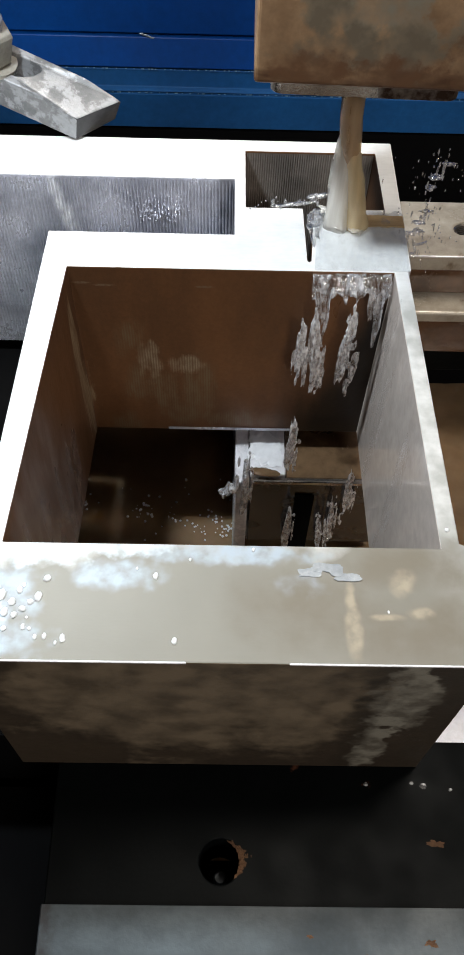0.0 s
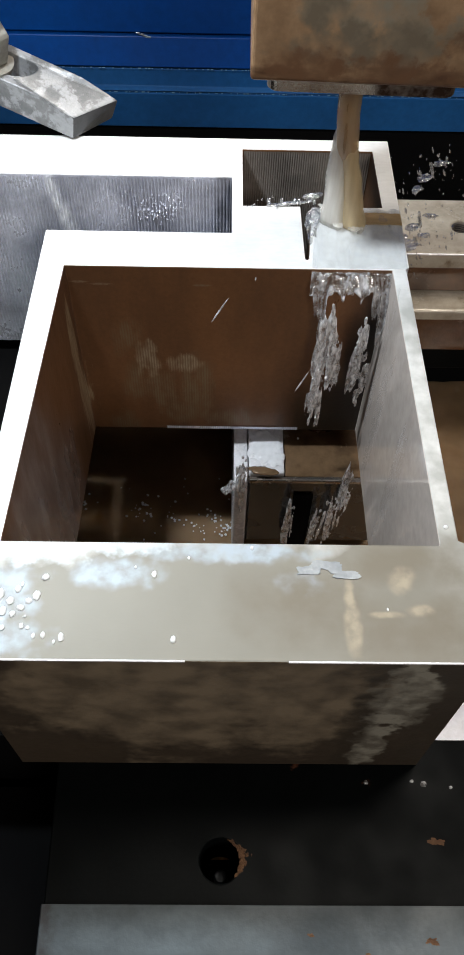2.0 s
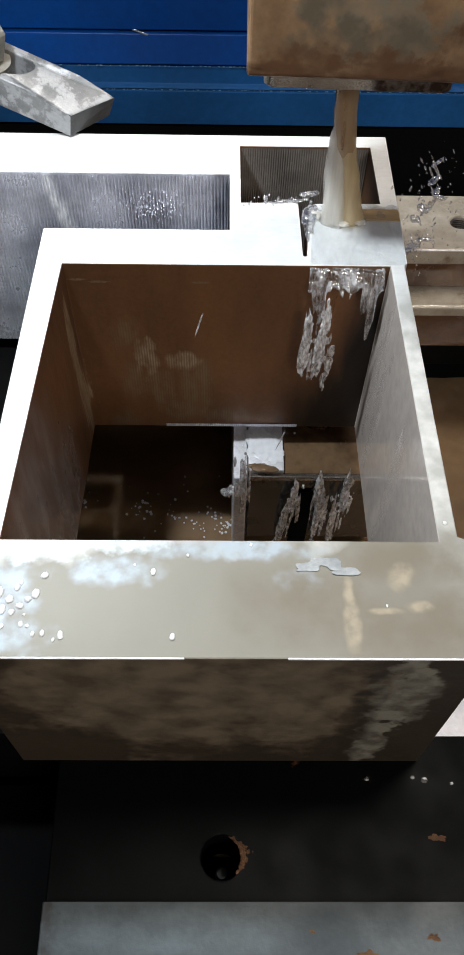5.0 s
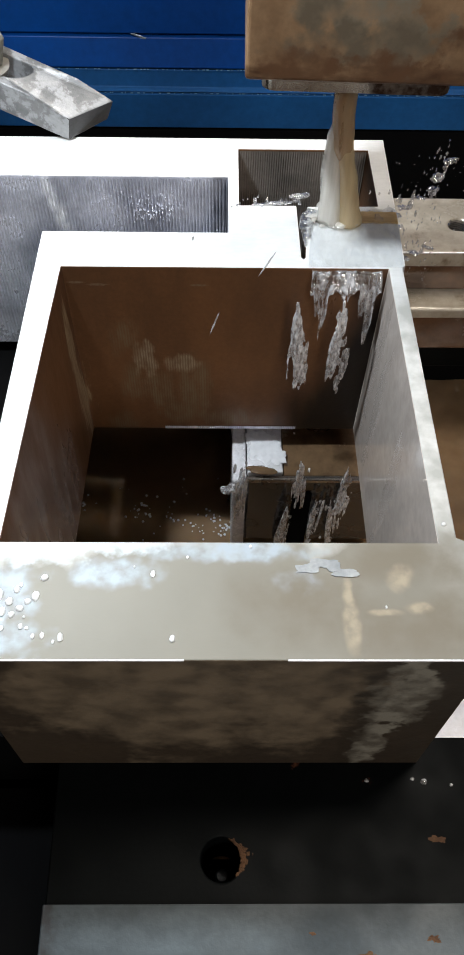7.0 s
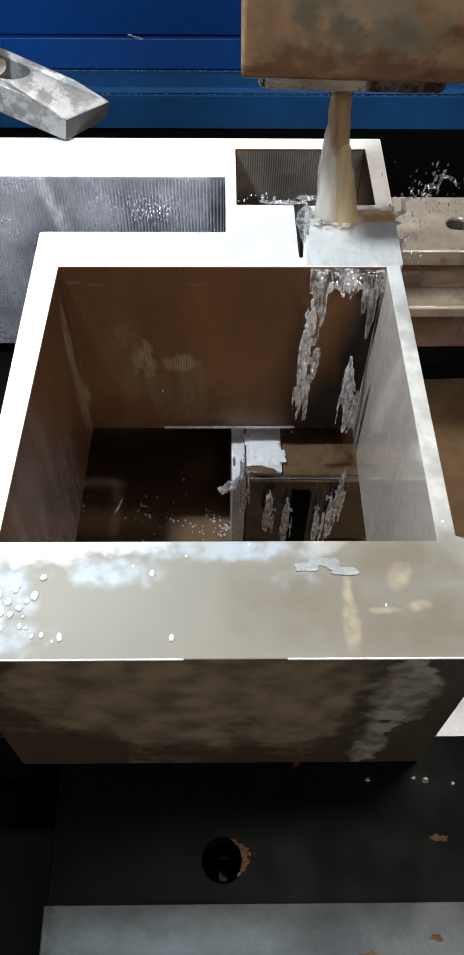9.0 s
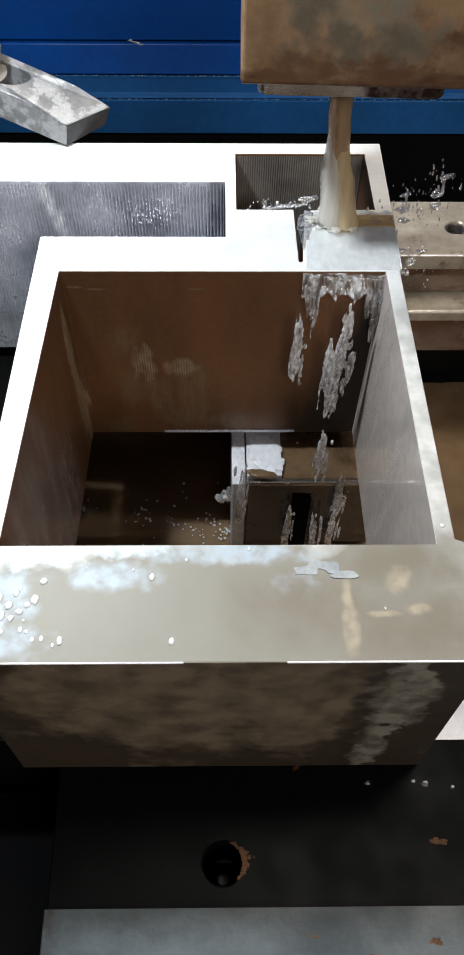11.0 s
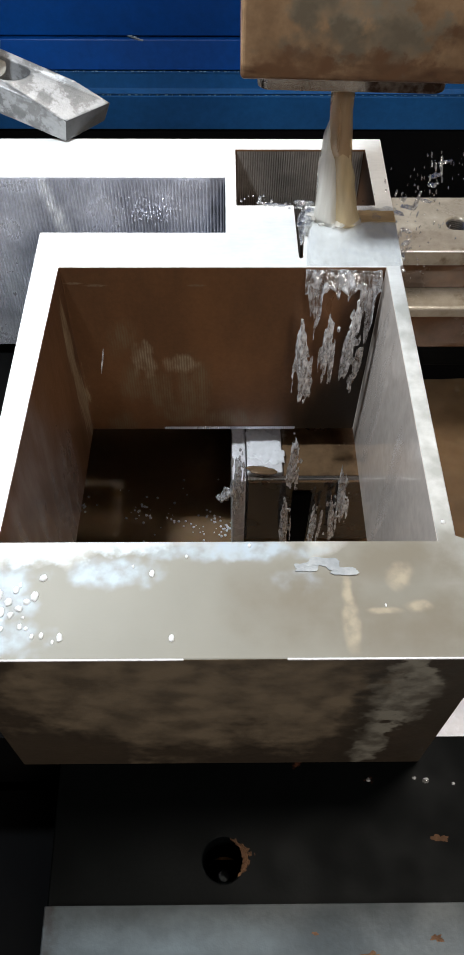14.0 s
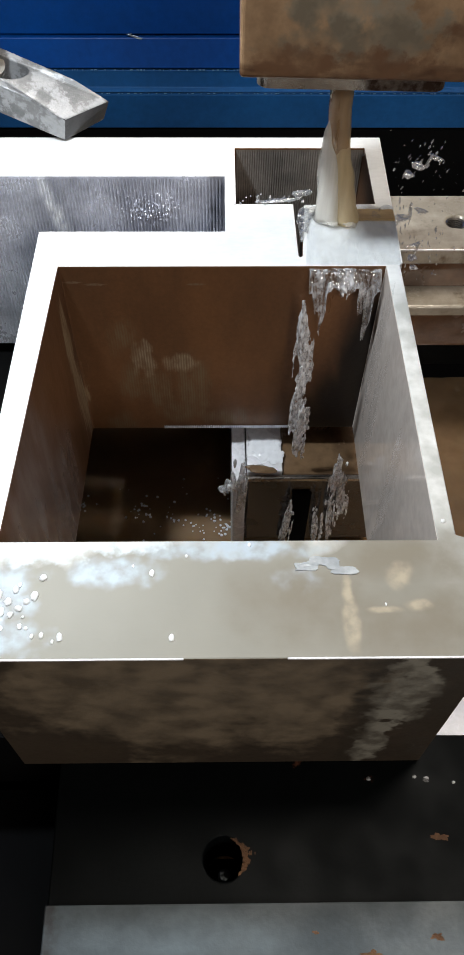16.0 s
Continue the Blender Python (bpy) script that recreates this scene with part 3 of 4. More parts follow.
def front_table():
    t = thing("work_table", "near-black steel work table beam with a bolt hole, shade in its colour", "machine table", (0, 0, -0.094))
    t.location = (0, 0, 0)
    hole = ring_points(-0.0005, -0.066, 0.0069, 32)
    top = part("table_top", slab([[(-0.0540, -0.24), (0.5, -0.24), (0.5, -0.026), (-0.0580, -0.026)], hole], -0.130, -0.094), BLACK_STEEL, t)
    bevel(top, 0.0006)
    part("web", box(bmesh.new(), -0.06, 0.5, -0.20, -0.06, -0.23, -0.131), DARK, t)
    # Added black fillers: they stand for the dark void and block stray light.
    part("dark_filler", box(bmesh.new(), -0.54, -0.0600, -0.44, -0.0300, -0.229, -0.150), DARK, t, "added black filler for the dark void below the table end")
    part("dark_filler", box(bmesh.new(), -0.54, -0.1150, -0.0255, 0.1345, -0.229, -0.0946), DARK, t)
    # Added plates that keep lamp light off the tank water.
    part("light_stop", box(bmesh.new(), -0.54, 0.0035, 0.1380, 0.1962, -0.1060, -0.1010), DARK, t, "thin black strip added to block light")
    part("light_stop", box(bmesh.new(), -0.1149, -0.0700, -0.0199, 0.1360, -0.0990, -0.0946), DARK, t, "thin black strip added to block light")
    part("dark_filler", box(bmesh.new(), -0.1149, -0.0585, -0.0255, -0.0200, -0.229, -0.0946), DARK, t)
    # Thin plate added in place of the lamp-lit band on the table top.
    bm = slab([[(-0.0545, -0.24), (0.5, -0.24), (0.5, -0.0792), (-0.0575, -0.0792)]], -0.0938, -0.0925)
    bevel(part("lit_band", bm, LIT_GREY_STEEL, t, "lighter grey band painted as the lit part of the table"), 0.0004)
    bm = bmesh.new()
    lathe(bm, [(0.0001, -0.130), (0.0024, -0.130), (0.0024, -0.121), (0.0018, -0.1195), (0.0001, -0.1195)], Matrix.Translation((-0.0003, -0.0672, 0)), 18)
    part("bolt_end", bm, LIT_GREY_STEEL, t, "bright bolt end deep in the hole")
    bm = bmesh.new()
    rng = random.Random(4)
    for i in range(150):
        a = rng.gauss(0.15, 0.42)
        r = 0.0066 + abs(rng.gauss(0, 0.0011)) * max(0.2, 1 - abs(a - 0.15))
        blob(bm, -0.0005 + r * math.cos(a), -0.066 + r * math.sin(a), -0.0940, rng.uniform(0.0002, 0.0007), rng.uniform(0.0002, 0.0007), 0.00025, i, 0.6, 1)
    part("rust", bm, RUST, t, "orange-brown rust crust beside the hole")
    for x, y, s in ((0.050, -0.041, 0.0009), (0.0700, -0.0415, 0.0013), (0.066, -0.0405, 0.0008), (0.0835, -0.069, 0.0012), (0.0795, -0.0425, 0.0007)):
        bm = blob(bmesh.new(), x, y, -0.0938, s, s * 0.8, s * 0.4, x * 900, 0.4, 2)
        tagged(part("water_drop", bm, WATER, smooth=True), "small clear water drop on the black table", "water drop", "drops on the table")
    for x, y, s in ((0.045, -0.094, 0.0035), (0.066, -0.089, 0.0025), (0.079, -0.088, 0.0030), (0.072, -0.060, 0.003), (0.028, -0.0875, 0.0012)):
        top = -0.0925 if y < -0.08 else -0.094
        bm = slab([ragged(x, y, s * 0.7, s * 0.35, x * 900, 40, 0.8)], top + 0.00003, top + 0.00012)
        part("rust_spot", bm, RUST, t)


def back_beam():
    b = thing("back_beam", "wet stepped steel fixture beam with a threaded hole", "machine beam", (0, 0.23, -0.094))
    b.location = (0, 0, 0)
    holes = [ring_points(0.1225, 0.2325, 0.0052, 24), ring_points(0.175, 0.2325, 0.0052, 24)]
    bevel(part("top_plate", slab([[(-0.5, 0.2105), (0.5, 0.2105), (0.5, 0.2555), (-0.5, 0.2555)], *holes], -0.078, -0.068), WET_STEEL, b), 0.0014, 3)
    # Pale strip added as the highlight line on the top plate's edge.
    bevel(part("edge_highlight", box(bmesh.new(), -0.5, 0.5, 0.2102, 0.2112, -0.0693, -0.0683), PALE, b, "pale strip painted as the wet front edge's highlight"), 0.0003)
    bm = bmesh.new()
    for k in range(7):
        lathe(bm, [(0.0053, -0.0692 - 0.0012 * k), (0.0044, -0.0698 - 0.0012 * k), (0.0053, -0.0704 - 0.0012 * k)], Matrix.Translation((0.1225, 0.2325, 0)), 20)
    for f in [f for f in bm.faces if len(f.verts) > 4]:
        bm.faces.remove(f)
    part("thread", bm, CHROME, b, "cut thread inside the hole")
    bevel(part("riser", box(bmesh.new(), -0.5, 0.5, 0.2120, 0.2540, -0.094, -0.0781), RUSTY, b, "wet rust-brown riser"), 0.0008, 3)
    bevel(part("ledge", box(bmesh.new(), -0.5, 0.5, 0.1965, 0.2540, -0.101, -0.0941), WET_STEEL, b, "wet grey ledge"), 0.0016, 3)
    bevel(part("lower_face", box(bmesh.new(), -0.5, 0.5, 0.1985, 0.2540, -0.1245, -0.1011), RUSTY, b, "rust-brown lower face"), 0.0005)
    bevel(part("foot_rail", box(bmesh.new(), -0.5, 0.5, 0.2010, 0.2500, -0.142, -0.1246), BLACK_STEEL, b, "dark grey foot rail"), 0.0008)
    part("web", box(bmesh.new(), -0.5, 0.5, 0.225, 0.250, -0.23, -0.1421), DARK, b)


room()
tank()
guard()
front_table()
back_beam()


# ---------------------------------------------------------------- the workpiece
OUTLINE = [(-0.0705, -0.035), (0.0685, -0.035), (0.0685, 0.0003), (0.0655, 0.0015), (0.0652, 0.1165), (0.0664, 0.1180), (0.0675, 0.199), (-0.20, 0.199), (-0.20, 0.1712), (0.0010, 0.1712),
           (0.0010, 0.1362), (-0.0695, 0.1362)]
OPENING = [(-0.0632, 0.0), (0.0600, 0.0), (0.0600, 0.116), (-0.0600, 0.116)]
POCKET = [(0.0055, 0.191), (0.0055, 0.153), (0.0280, 0.153), (0.0283, 0.1218), (0.0288, 0.1212), (0.0296, 0.1218), (0.0322, 0.1525), (0.0600, 0.153), (0.0600, 0.191)]
DEEP = -0.094


def ribs(x0, x1, y, z0, z1, pitch, depth, parent, mat, label, seed, lumps=0.5, crust=None):
    """A spark-cut face: fine upright flutes with spatter on them, facing the front."""
    nx, nz = int((x1 - x0) / pitch * 5), max(6, int((z1 - z0) * 2200))
    bm = bmesh.new()
    grid = []
    for i in range(nx + 1):
        x = x0 + (x1 - x0) * i / nx
        col = []
        for k in range(nz + 1):
            z = z0 + (z1 - z0) * k / nz
            wob = 0.25 * noise.noise(Vector((x * 40, z * 30, seed)))
            d = depth * abs(math.sin(math.pi * (x / pitch + wob)))
            s = noise.noise(Vector((x * 1300, z * 1100, seed + 3)))
            where = noise.noise(Vector((x * 45, z * 60, seed + 11)))
            if crust:
                cx, cz, rx, rz = crust
                where = 0.5 * where + 1.3 * math.exp(-((x - cx) / rx) ** 2 - ((z - cz) / rz) ** 2) + 0.06
            d += lumps * 0.0011 * max(0.0, s - 0.15) * max(0.12, where + 0.05) * 4
            col.append(bm.verts.new((x, y - d, z)))
        grid.append(col)
    for i in range(nx):
        for k in range(nz):
            bm.faces.new((grid[i][k], grid[i + 1][k], grid[i + 1][k + 1], grid[i][k + 1]))
    back = [bm.verts.new((x, y + 0.0004, z)) for x, z in ((x0, z0), (x1, z0), (x1, z1), (x0, z1))]
    bm.faces.new(back)
    return part(name="cut_face", bm=bm, mat=mat, parent=parent, label=label, smooth=False)


def workpiece():
    w = thing("workpiece", "ground steel block with a square opening, being wire-cut", "workpiece", (0, 0, 0))
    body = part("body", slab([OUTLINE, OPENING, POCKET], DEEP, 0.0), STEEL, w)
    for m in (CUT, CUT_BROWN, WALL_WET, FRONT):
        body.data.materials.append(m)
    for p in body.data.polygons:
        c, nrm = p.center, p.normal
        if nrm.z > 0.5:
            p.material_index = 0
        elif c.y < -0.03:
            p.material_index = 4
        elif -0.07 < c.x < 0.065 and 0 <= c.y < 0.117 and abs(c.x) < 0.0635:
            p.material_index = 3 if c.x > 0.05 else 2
        elif c.y > 0.12 and c.x > 0.002 and abs(c.x) < 0.0605:
            p.material_index = 2
        else:
            p.material_index = 1
    bevel(body, 0.0006)
    ribs(-0.20, 0.0006, 0.1709, -0.0700, -0.0006, 0.0014, 0.00115, w, CUT, "fluted grey spark-cut face with spatter", 1, 0.8, (-0.0310, -0.0165, 0.0095, 0.0060))
    ribs(-0.20, 0.0006, 0.1703, -0.0930, -0.0702, 0.0014, 0.00050, w, CUT, "darker lower band of the cut face", 5, 0.3)
    ribs(0.0060, 0.0596, 0.1907, -0.0930, -0.0006, 0.0010, 0.00032, w, CUT_POCKET, "grey-brown fluted wall of the cut pocket", 9, 0.1)
    ribs(-0.0270, 0.0330, 0.1158, -0.0936, -0.0918, 0.0010, 0.00030, w, CUT, "pale fluted strip at the foot of the inner wall", 14, 0.0)
    return w


def stains(w):
    """The curled pale flake on the block."""
    flat = Matrix()
    for name, m, marks, mat, thick, label in (
            ("flake", flat, ((0.0222, -0.0085, 0.0032, 0.0013, 11), (0.0272, -0.0068, 0.0040, 0.0014, 12), (0.0330, -0.0098, 0.0036, 0.0013, 13), (0.0300, -0.0080, 0.0018, 0.0016, 16)), FLAKE, 0.00025,
             "pale bluish lifted flake"),):
        for k, (cx, cy, rx, ry, seed) in enumerate(marks):
            bm = slab([ragged(cx, cy, rx, ry, seed, 46, 0.3)], 0.00004 + 0.00003 * k, thick + 0.00004 * k)
            bmesh.ops.transform(bm, matrix=m, verts=bm.verts)
            part(name, bm, mat, w, label)


def front_edge(w):
    """Pale strips that paint the highlight along the front and right edges of the block."""
    for x0, x1 in ((-0.0700, -0.0105), (0.0160, 0.0680)):
        bevel(part("edge_highlight", box(bmesh.new(), x0, x1, -0.03515, -0.03455, -0.0005, 0.00012), PALE, w, "pale strip painted as the front edge's highlight"), 0.0002)


    bevel(part("edge_highlight", box(bmesh.new(), 0.0682, 0.06865, -0.0250, -0.0040, -0.0006, 0.00012), PALE, w, "pale strip painted as the side edge's highlight"), 0.0002)


def beads():
    """Water beads standing on the block."""
    rng = random.Random(17)
    places = [(-0.0137, -0.0291, 0.0010), (-0.0198, -0.0102, 0.0009), (-0.0428, -0.0287, 0.0010), (-0.0491, -0.0114, 0.0013), (-0.0476, -0.0282, 0.0008), (-0.0500, -0.0284, 0.0007),
              (-0.0508, -0.0169, 0.0014), (-0.0527, -0.0185, 0.0013), (-0.0545, -0.0205, 0.0014), (-0.0564, -0.0223, 0.0011), (-0.0535, -0.0257, 0.0008), (-0.0518, -0.0262, 0.0007),
              (-0.0560, -0.0150, 0.0012), (-0.0575, -0.0185, 0.0014), (-0.0590, -0.0215, 0.0012), (-0.0550, -0.0135, 0.0006), (-0.0585, -0.0262, 0.0009), (-0.0445, -0.0300, 0.0005),
              (-0.0530, -0.0230, 0.0006), (-0.0605, -0.0165, 0.0014), (0.0430, -0.0200, 0.0004), (0.0625, 0.0060, 0.0009), (-0.0105, -0.0050, 0.0005), (0.0070, -0.0015, 0.0006), (-0.0250, -0.0080, 0.0004)]
    for i, (x, y, s) in enumerate(places):
        bm = blob(bmesh.new(), 0, 0, 0, 0.75 * s, 0.75 * s * rng.uniform(0.8, 1.7), s * 0.3, i, 0.3, 3)
        ob = tagged(part("water_bead", bm, BEAD, smooth=True), "small water bead on the block top, glint painted white", "water drop", "beads on the block")
        ob.location = (x, y, 0.0002)


BLOCK = workpiece()
stains(BLOCK)
front_edge(BLOCK)
beads()


# ---------------------------------------------------------------- the clamp
def clamp():
    c = thing("strap_clamp", "grey zinc-plated steel strap clamp holding the workpiece", "clamp", (0, 0, 0))
    corner, axis, across = Vector((-0.0650, 0.1948, 0.0004)), Vector((-0.925, 0.27, 0.265)), Vector((0.0172, 0.0146, 0.0))
    up = Vector((0.06, -0.02, 1.0))

    def at(s, w, h):
        return corner + s * axis + w * across + h * up

    def thick(s):
        return 0.0098 + 0.0030 * min(1.0, s / 0.016)

    outer = [(0.0, 0.0), (0.016, 0.0), (0.034, 0.0), (0.11, 0.0), (0.11, 1.0), (0.034, 1.0), (0.016, 1.0), (0.0, 1.0)]
    slot = [(0.100, 0.20)] + [(0.0280 + 0.006 * (1 - math.cos(math.pi * (i / 8 - 0.5))), 0.5 + 0.30 * math.sin(math.pi * (i / 8 - 0.5))) for i in range(9)] + [(0.100, 0.80)]
    bm = slab([outer, slot], 0.0, 1.0)
    for v in bm.verts:
        s, w, h = v.co
        if s < 0.001 and h < 0.5:
            s += 0.0010 + 0.0022 * w
        v.co = at(s, w, h * thick(s))
    strap = part("strap", bm, CLAMP, c)
    # The end face's shade is painted with the darker steel.
    strap.data.materials.append(CLAMP_SHADE)
    for p in strap.data.polygons:
        if p.normal.dot(-axis) > 0.75:
            p.material_index = 1
    bevel(strap, 0.0007)
    base = at(0.0470, 0.36, 0.0112)
    m = Matrix.Translation(base) @ Vector((0, 0, 1)).rotation_difference(Vector((0.28, -0.06, 1))).to_matrix().to_4x4()
    part("washer", lathe(bmesh.new(), [(0.0060, 0.0), (0.0125, 0.0), (0.0125, 0.0016), (0.0060, 0.0016)], m, 32), NUT, c, smooth=False)
    bm = bmesh.new()
    lathe(bm, [(0.0060, 0.0018), (0.0098, 0.0018), (0.0100, 0.0030), (0.0100, 0.0130), (0.0090, 0.0146), (0.0058, 0.0146)], m, 6)
    bevel(part("nut", bm, NUT, c, "dull hexagonal nut"), 0.0005)
    part("stud", lathe(bmesh.new(), [(0.0056, -0.09), (0.0056, 0.0190), (0.0048, 0.0200)], m, 20), CLAMP, c)


clamp()


# ---------------------------------------------------------------- wire guide heads
def rounded(x0, x1, y0, y1, r, n=6):
    pts = []
    for cx, cy, a0 in ((x1 - r, y1 - r, 0), (x0 + r, y1 - r, 90), (x0 + r, y0 + r, 180), (x1 - r, y0 + r, 270)):
        pts += [(cx + r * math.cos(radians(a0 + 90 * i / n)), cy + r * math.sin(radians(a0 + 90 * i / n))) for i in range(n + 1)]
    return pts


def upper_head():
    h = thing("upper_guide_head", "brown-stained upper wire guide head over the cut", "machine head", (0.046, 0.145, 0.06))
    h.rotation_euler = (0, radians(0.7), radians(-1.0))
    bevel(part("housing", box(bmesh.new(), -0.0404, 0.050, -0.0250, 0.017, 0.0062, 0.26), BROWN_BLOCK, h), 0.0012, 3)
    plate = slab([rounded(-0.0350, 0.0230, -0.0225, 0.015, 0.004)], 0.0020, 0.0061)
    bevel(part("guide_plate", plate, GUIDE_PLATE, h, "shiny steel guide plate"), 0.0009, 3)
    bm = lathe(bmesh.new(), [(0.0030, -0.0030), (0.0042, -0.0030), (0.0060, 0.0002), (0.0060, 0.0019), (0.0030, 0.0019)], Matrix.Translation((-0.0052, 0.0, 0)), 20)
    part("nozzle", bm, RUSTY, h, "small brown flushing nozzle")


def lower_head():
    h = thing("lower_guide_head", "wet lower wire guide head under the opening", "machine head", (0.04, 0.14, -0.12))
    h.location = (0, -0.0091, 0.013)
    bevel(part("arm", box(bmesh.new(), 0.0110, 0.0800, 0.1065, 0.2100, -0.1760, -0.1215), ARM, h, "dark brown wet arm"), 0.0010)
    # Near-white cheek and cover paint lamp glare; the edge strip, a highlight line.
    bevel(part("cheek", box(bmesh.new(), 0.0040, 0.0105, 0.1040, 0.2100, -0.2200, -0.1190), PALE, h, "steel cheek plate, glint painted pale"), 0.0008)
    bevel(part("cover", box(bmesh.new(), 0.0110, 0.0275, 0.1078, 0.2000, -0.1213, -0.1175), PALE, h, "wet cover plate, lamp glare painted pale"), 0.0008)
    bevel(part("edge_strip", box(bmesh.new(), 0.0110, 0.0720, 0.1050, 0.1074, -0.1225, -0.1195), CHROME, h, "thin bright strip added as the wet edge's highlight"), 0.0007)
    bevel(part("top_plate", box(bmesh.new(), 0.0278, 0.0800, 0.1078, 0.2000, -0.1214, -0.1200), WET_BROWN, h, "wet rust-brown top plate"), 0.0005)
    part("slot", box(bmesh.new(), 0.0330, 0.0420, 0.1052, 0.1063, -0.1800, -0.1320), DARK, h, "black slot")
    part("base", box(bmesh.new(), 0.0110, 0.0800, 0.1200, 0.2100, -0.2290, -0.1762), DARK, h)
    for x, y, s in ((0.0165, 0.1105, 0.0050), (0.0205, 0.1095, 0.0042), (0.0130, 0.1115, 0.0026)):
        part("sludge", blob(bmesh.new(), x, y - 0.002, -0.1166, s, s * 0.45, s * 0.16, x * 300, 0.35, 3), WET_BROWN, h, "orange-brown sludge", smooth=True)
    part("nozzle", lathe(bmesh.new(), [(0.004, -0.1214), (0.0105, -0.1214), (0.0105, -0.1160), (0.0080, -0.1140), (0.004, -0.1140)], Matrix.Translation((0.046, 0.1440, 0)), 28),
         RUSTY, h, "brown lower flushing nozzle")


def white_box():
    b = thing("white_box", "white enamelled steel box standing in the tank", "box", (0.13, 0.0, -0.18))
    b.location = (0, 0, 0)
    bevel(part("lid", box(bmesh.new(), 0.072, 0.190, -0.0235, 0.040, -0.118, -0.112), WHITE, b), 0.001)
    part("body", box(bmesh.new(), 0.075, 0.187, -0.0220, 0.037, -0.2300, -0.1181), WHITE, b)


upper_head()
lower_head()
white_box()


# ---------------------------------------------------------------- water
def lump(name, pieces, mat, label, place, group="", seed=0, strands=0, spread=(0.003, 0.002, 0.008), thin=0.0008, long=(1.5, 9.0), kind="", voxel=0.00035):
    """Water in one rigid piece: joined lumps and fine strands, its origin at place."""
    rng = random.Random(seed)
    bm = bmesh.new()
    for i, (dx, dy, dz, rx, ry, rz) in enumerate(pieces):
        blob(bm, dx, dy, dz, rx, ry, rz, seed + i * 1.7, 0.5, 4, 1.5)
    for i in range(strands):
        r = thin * rng.uniform(0.5, 1.2)
        blob(bm, rng.gauss(0, 0.5) * spread[0], rng.uniform(-1, 1) * spread[1], rng.gauss(0, 0.5) * spread[2], r, r, r * rng.uniform(*long), seed + 50 + i, 0.4, 3, 1.2)
    ob = tagged(part(name, bm, mat, smooth=True), label, "water", group, kind)
    fuse = ob.modifiers.new("fuse", "REMESH")
    fuse.mode, fuse.voxel_size, fuse.use_smooth_shade = "VOXEL", voxel, True
    calm = ob.modifiers.new("calm", "SMOOTH")
    calm.factor, calm.iterations = 0.5, 3
    ob.location = place
    return ob


FALL_A = [(0, 0.034, -0.035), (0.5, 0.032, -0.015), (1, 0.030, -0.022), (1.5, 0.051, -0.045), (2, 0.041, -0.015), (2.5, 0.044, -0.030), (3, 0.035, -0.009), (3.5, 0.031, -0.010), (4, 0.032, -0.020), (6.5, 0.036, -0.011), (7, 0.029, -0.013), (7.5, 0.048, -0.010), (8, 0.035, -0.044), (8.5, 0.046, -0.017), (9, 0.052, -0.057), (11.5, 0.029, -0.014), (12, 0.034, -0.012), (12.5, 0.043, -0.035), (13, 0.031, -0.029), (13.5, 0.031, -0.011), (14, 0.032, -0.042), (14.5, 0.052, -0.007), (15, 0.031, -0.011), (15.5, 0.033, -0.013), (16, 0.032, -0.020)]
FALL_B = [(0, 0.047, -0.017), (0.5, 0.037, -0.048), (1, 0.045, -0.025), (1.5, 0.055, -0.027), (2, 0.053, -0.041), (2.5, 0.054, -0.017), (3, 0.053, -0.034), (3.5, 0.051, -0.019), (4, 0.043, -0.002), (6.5, 0.046, -0.033), (7, 0.045, -0.010), (7.5, 0.035, -0.128), (8, 0.047, -0.024), (8.5, 0.052, -0.050), (9, 0.034, -0.019), (11.5, 0.039, -0.040), (12, 0.049, -0.021), (12.5, 0.052, -0.016), (13, 0.047, -0.007), (13.5, 0.047, -0.008), (14, 0.051, -0.032), (14.5, 0.061, -0.128), (15, 0.029, -0.065), (15.5, 0.056, -0.032), (16, 0.032, -0.062)]
FALL_C = [(0, 0.028, 0.000), (0.5, 0.044, -0.098), (1, 0.034, -0.016), (2, 0.036, -0.055), (2.5, 0.042, -0.097), (3, 0.043, -0.021), (3.5, 0.028, -0.046), (4, 0.037, -0.091), (6.5, 0.018, -0.120), (8, 0.028, -0.071), (8.5, 0.036, -0.078), (9, 0.032, -0.053), (11.5, 0.047, -0.062), (12, 0.038, -0.055), (12.5, 0.062, -0.042), (13, 0.042, -0.036), (13.5, 0.012, -0.119), (14, 0.041, -0.007), (15, 0.038, -0.050), (15.5, 0.040, -0.069), (16, 0.051, -0.100)]
FALL_D = [(0, 0.028, -0.079), (1, 0.052, -0.031), (2.5, 0.026, -0.097), (3.5, 0.037, -0.090), (9, 0.022, -0.129), (11.5, 0.026, -0.070), (12, 0.030, -0.088), (13, 0.033, -0.057), (14, 0.031, -0.090), (15, 0.052, -0.091), (15.5, 0.051, -0.073), (16, 0.033, -0.074)]
WIRE = (0.0455, 0.1435)


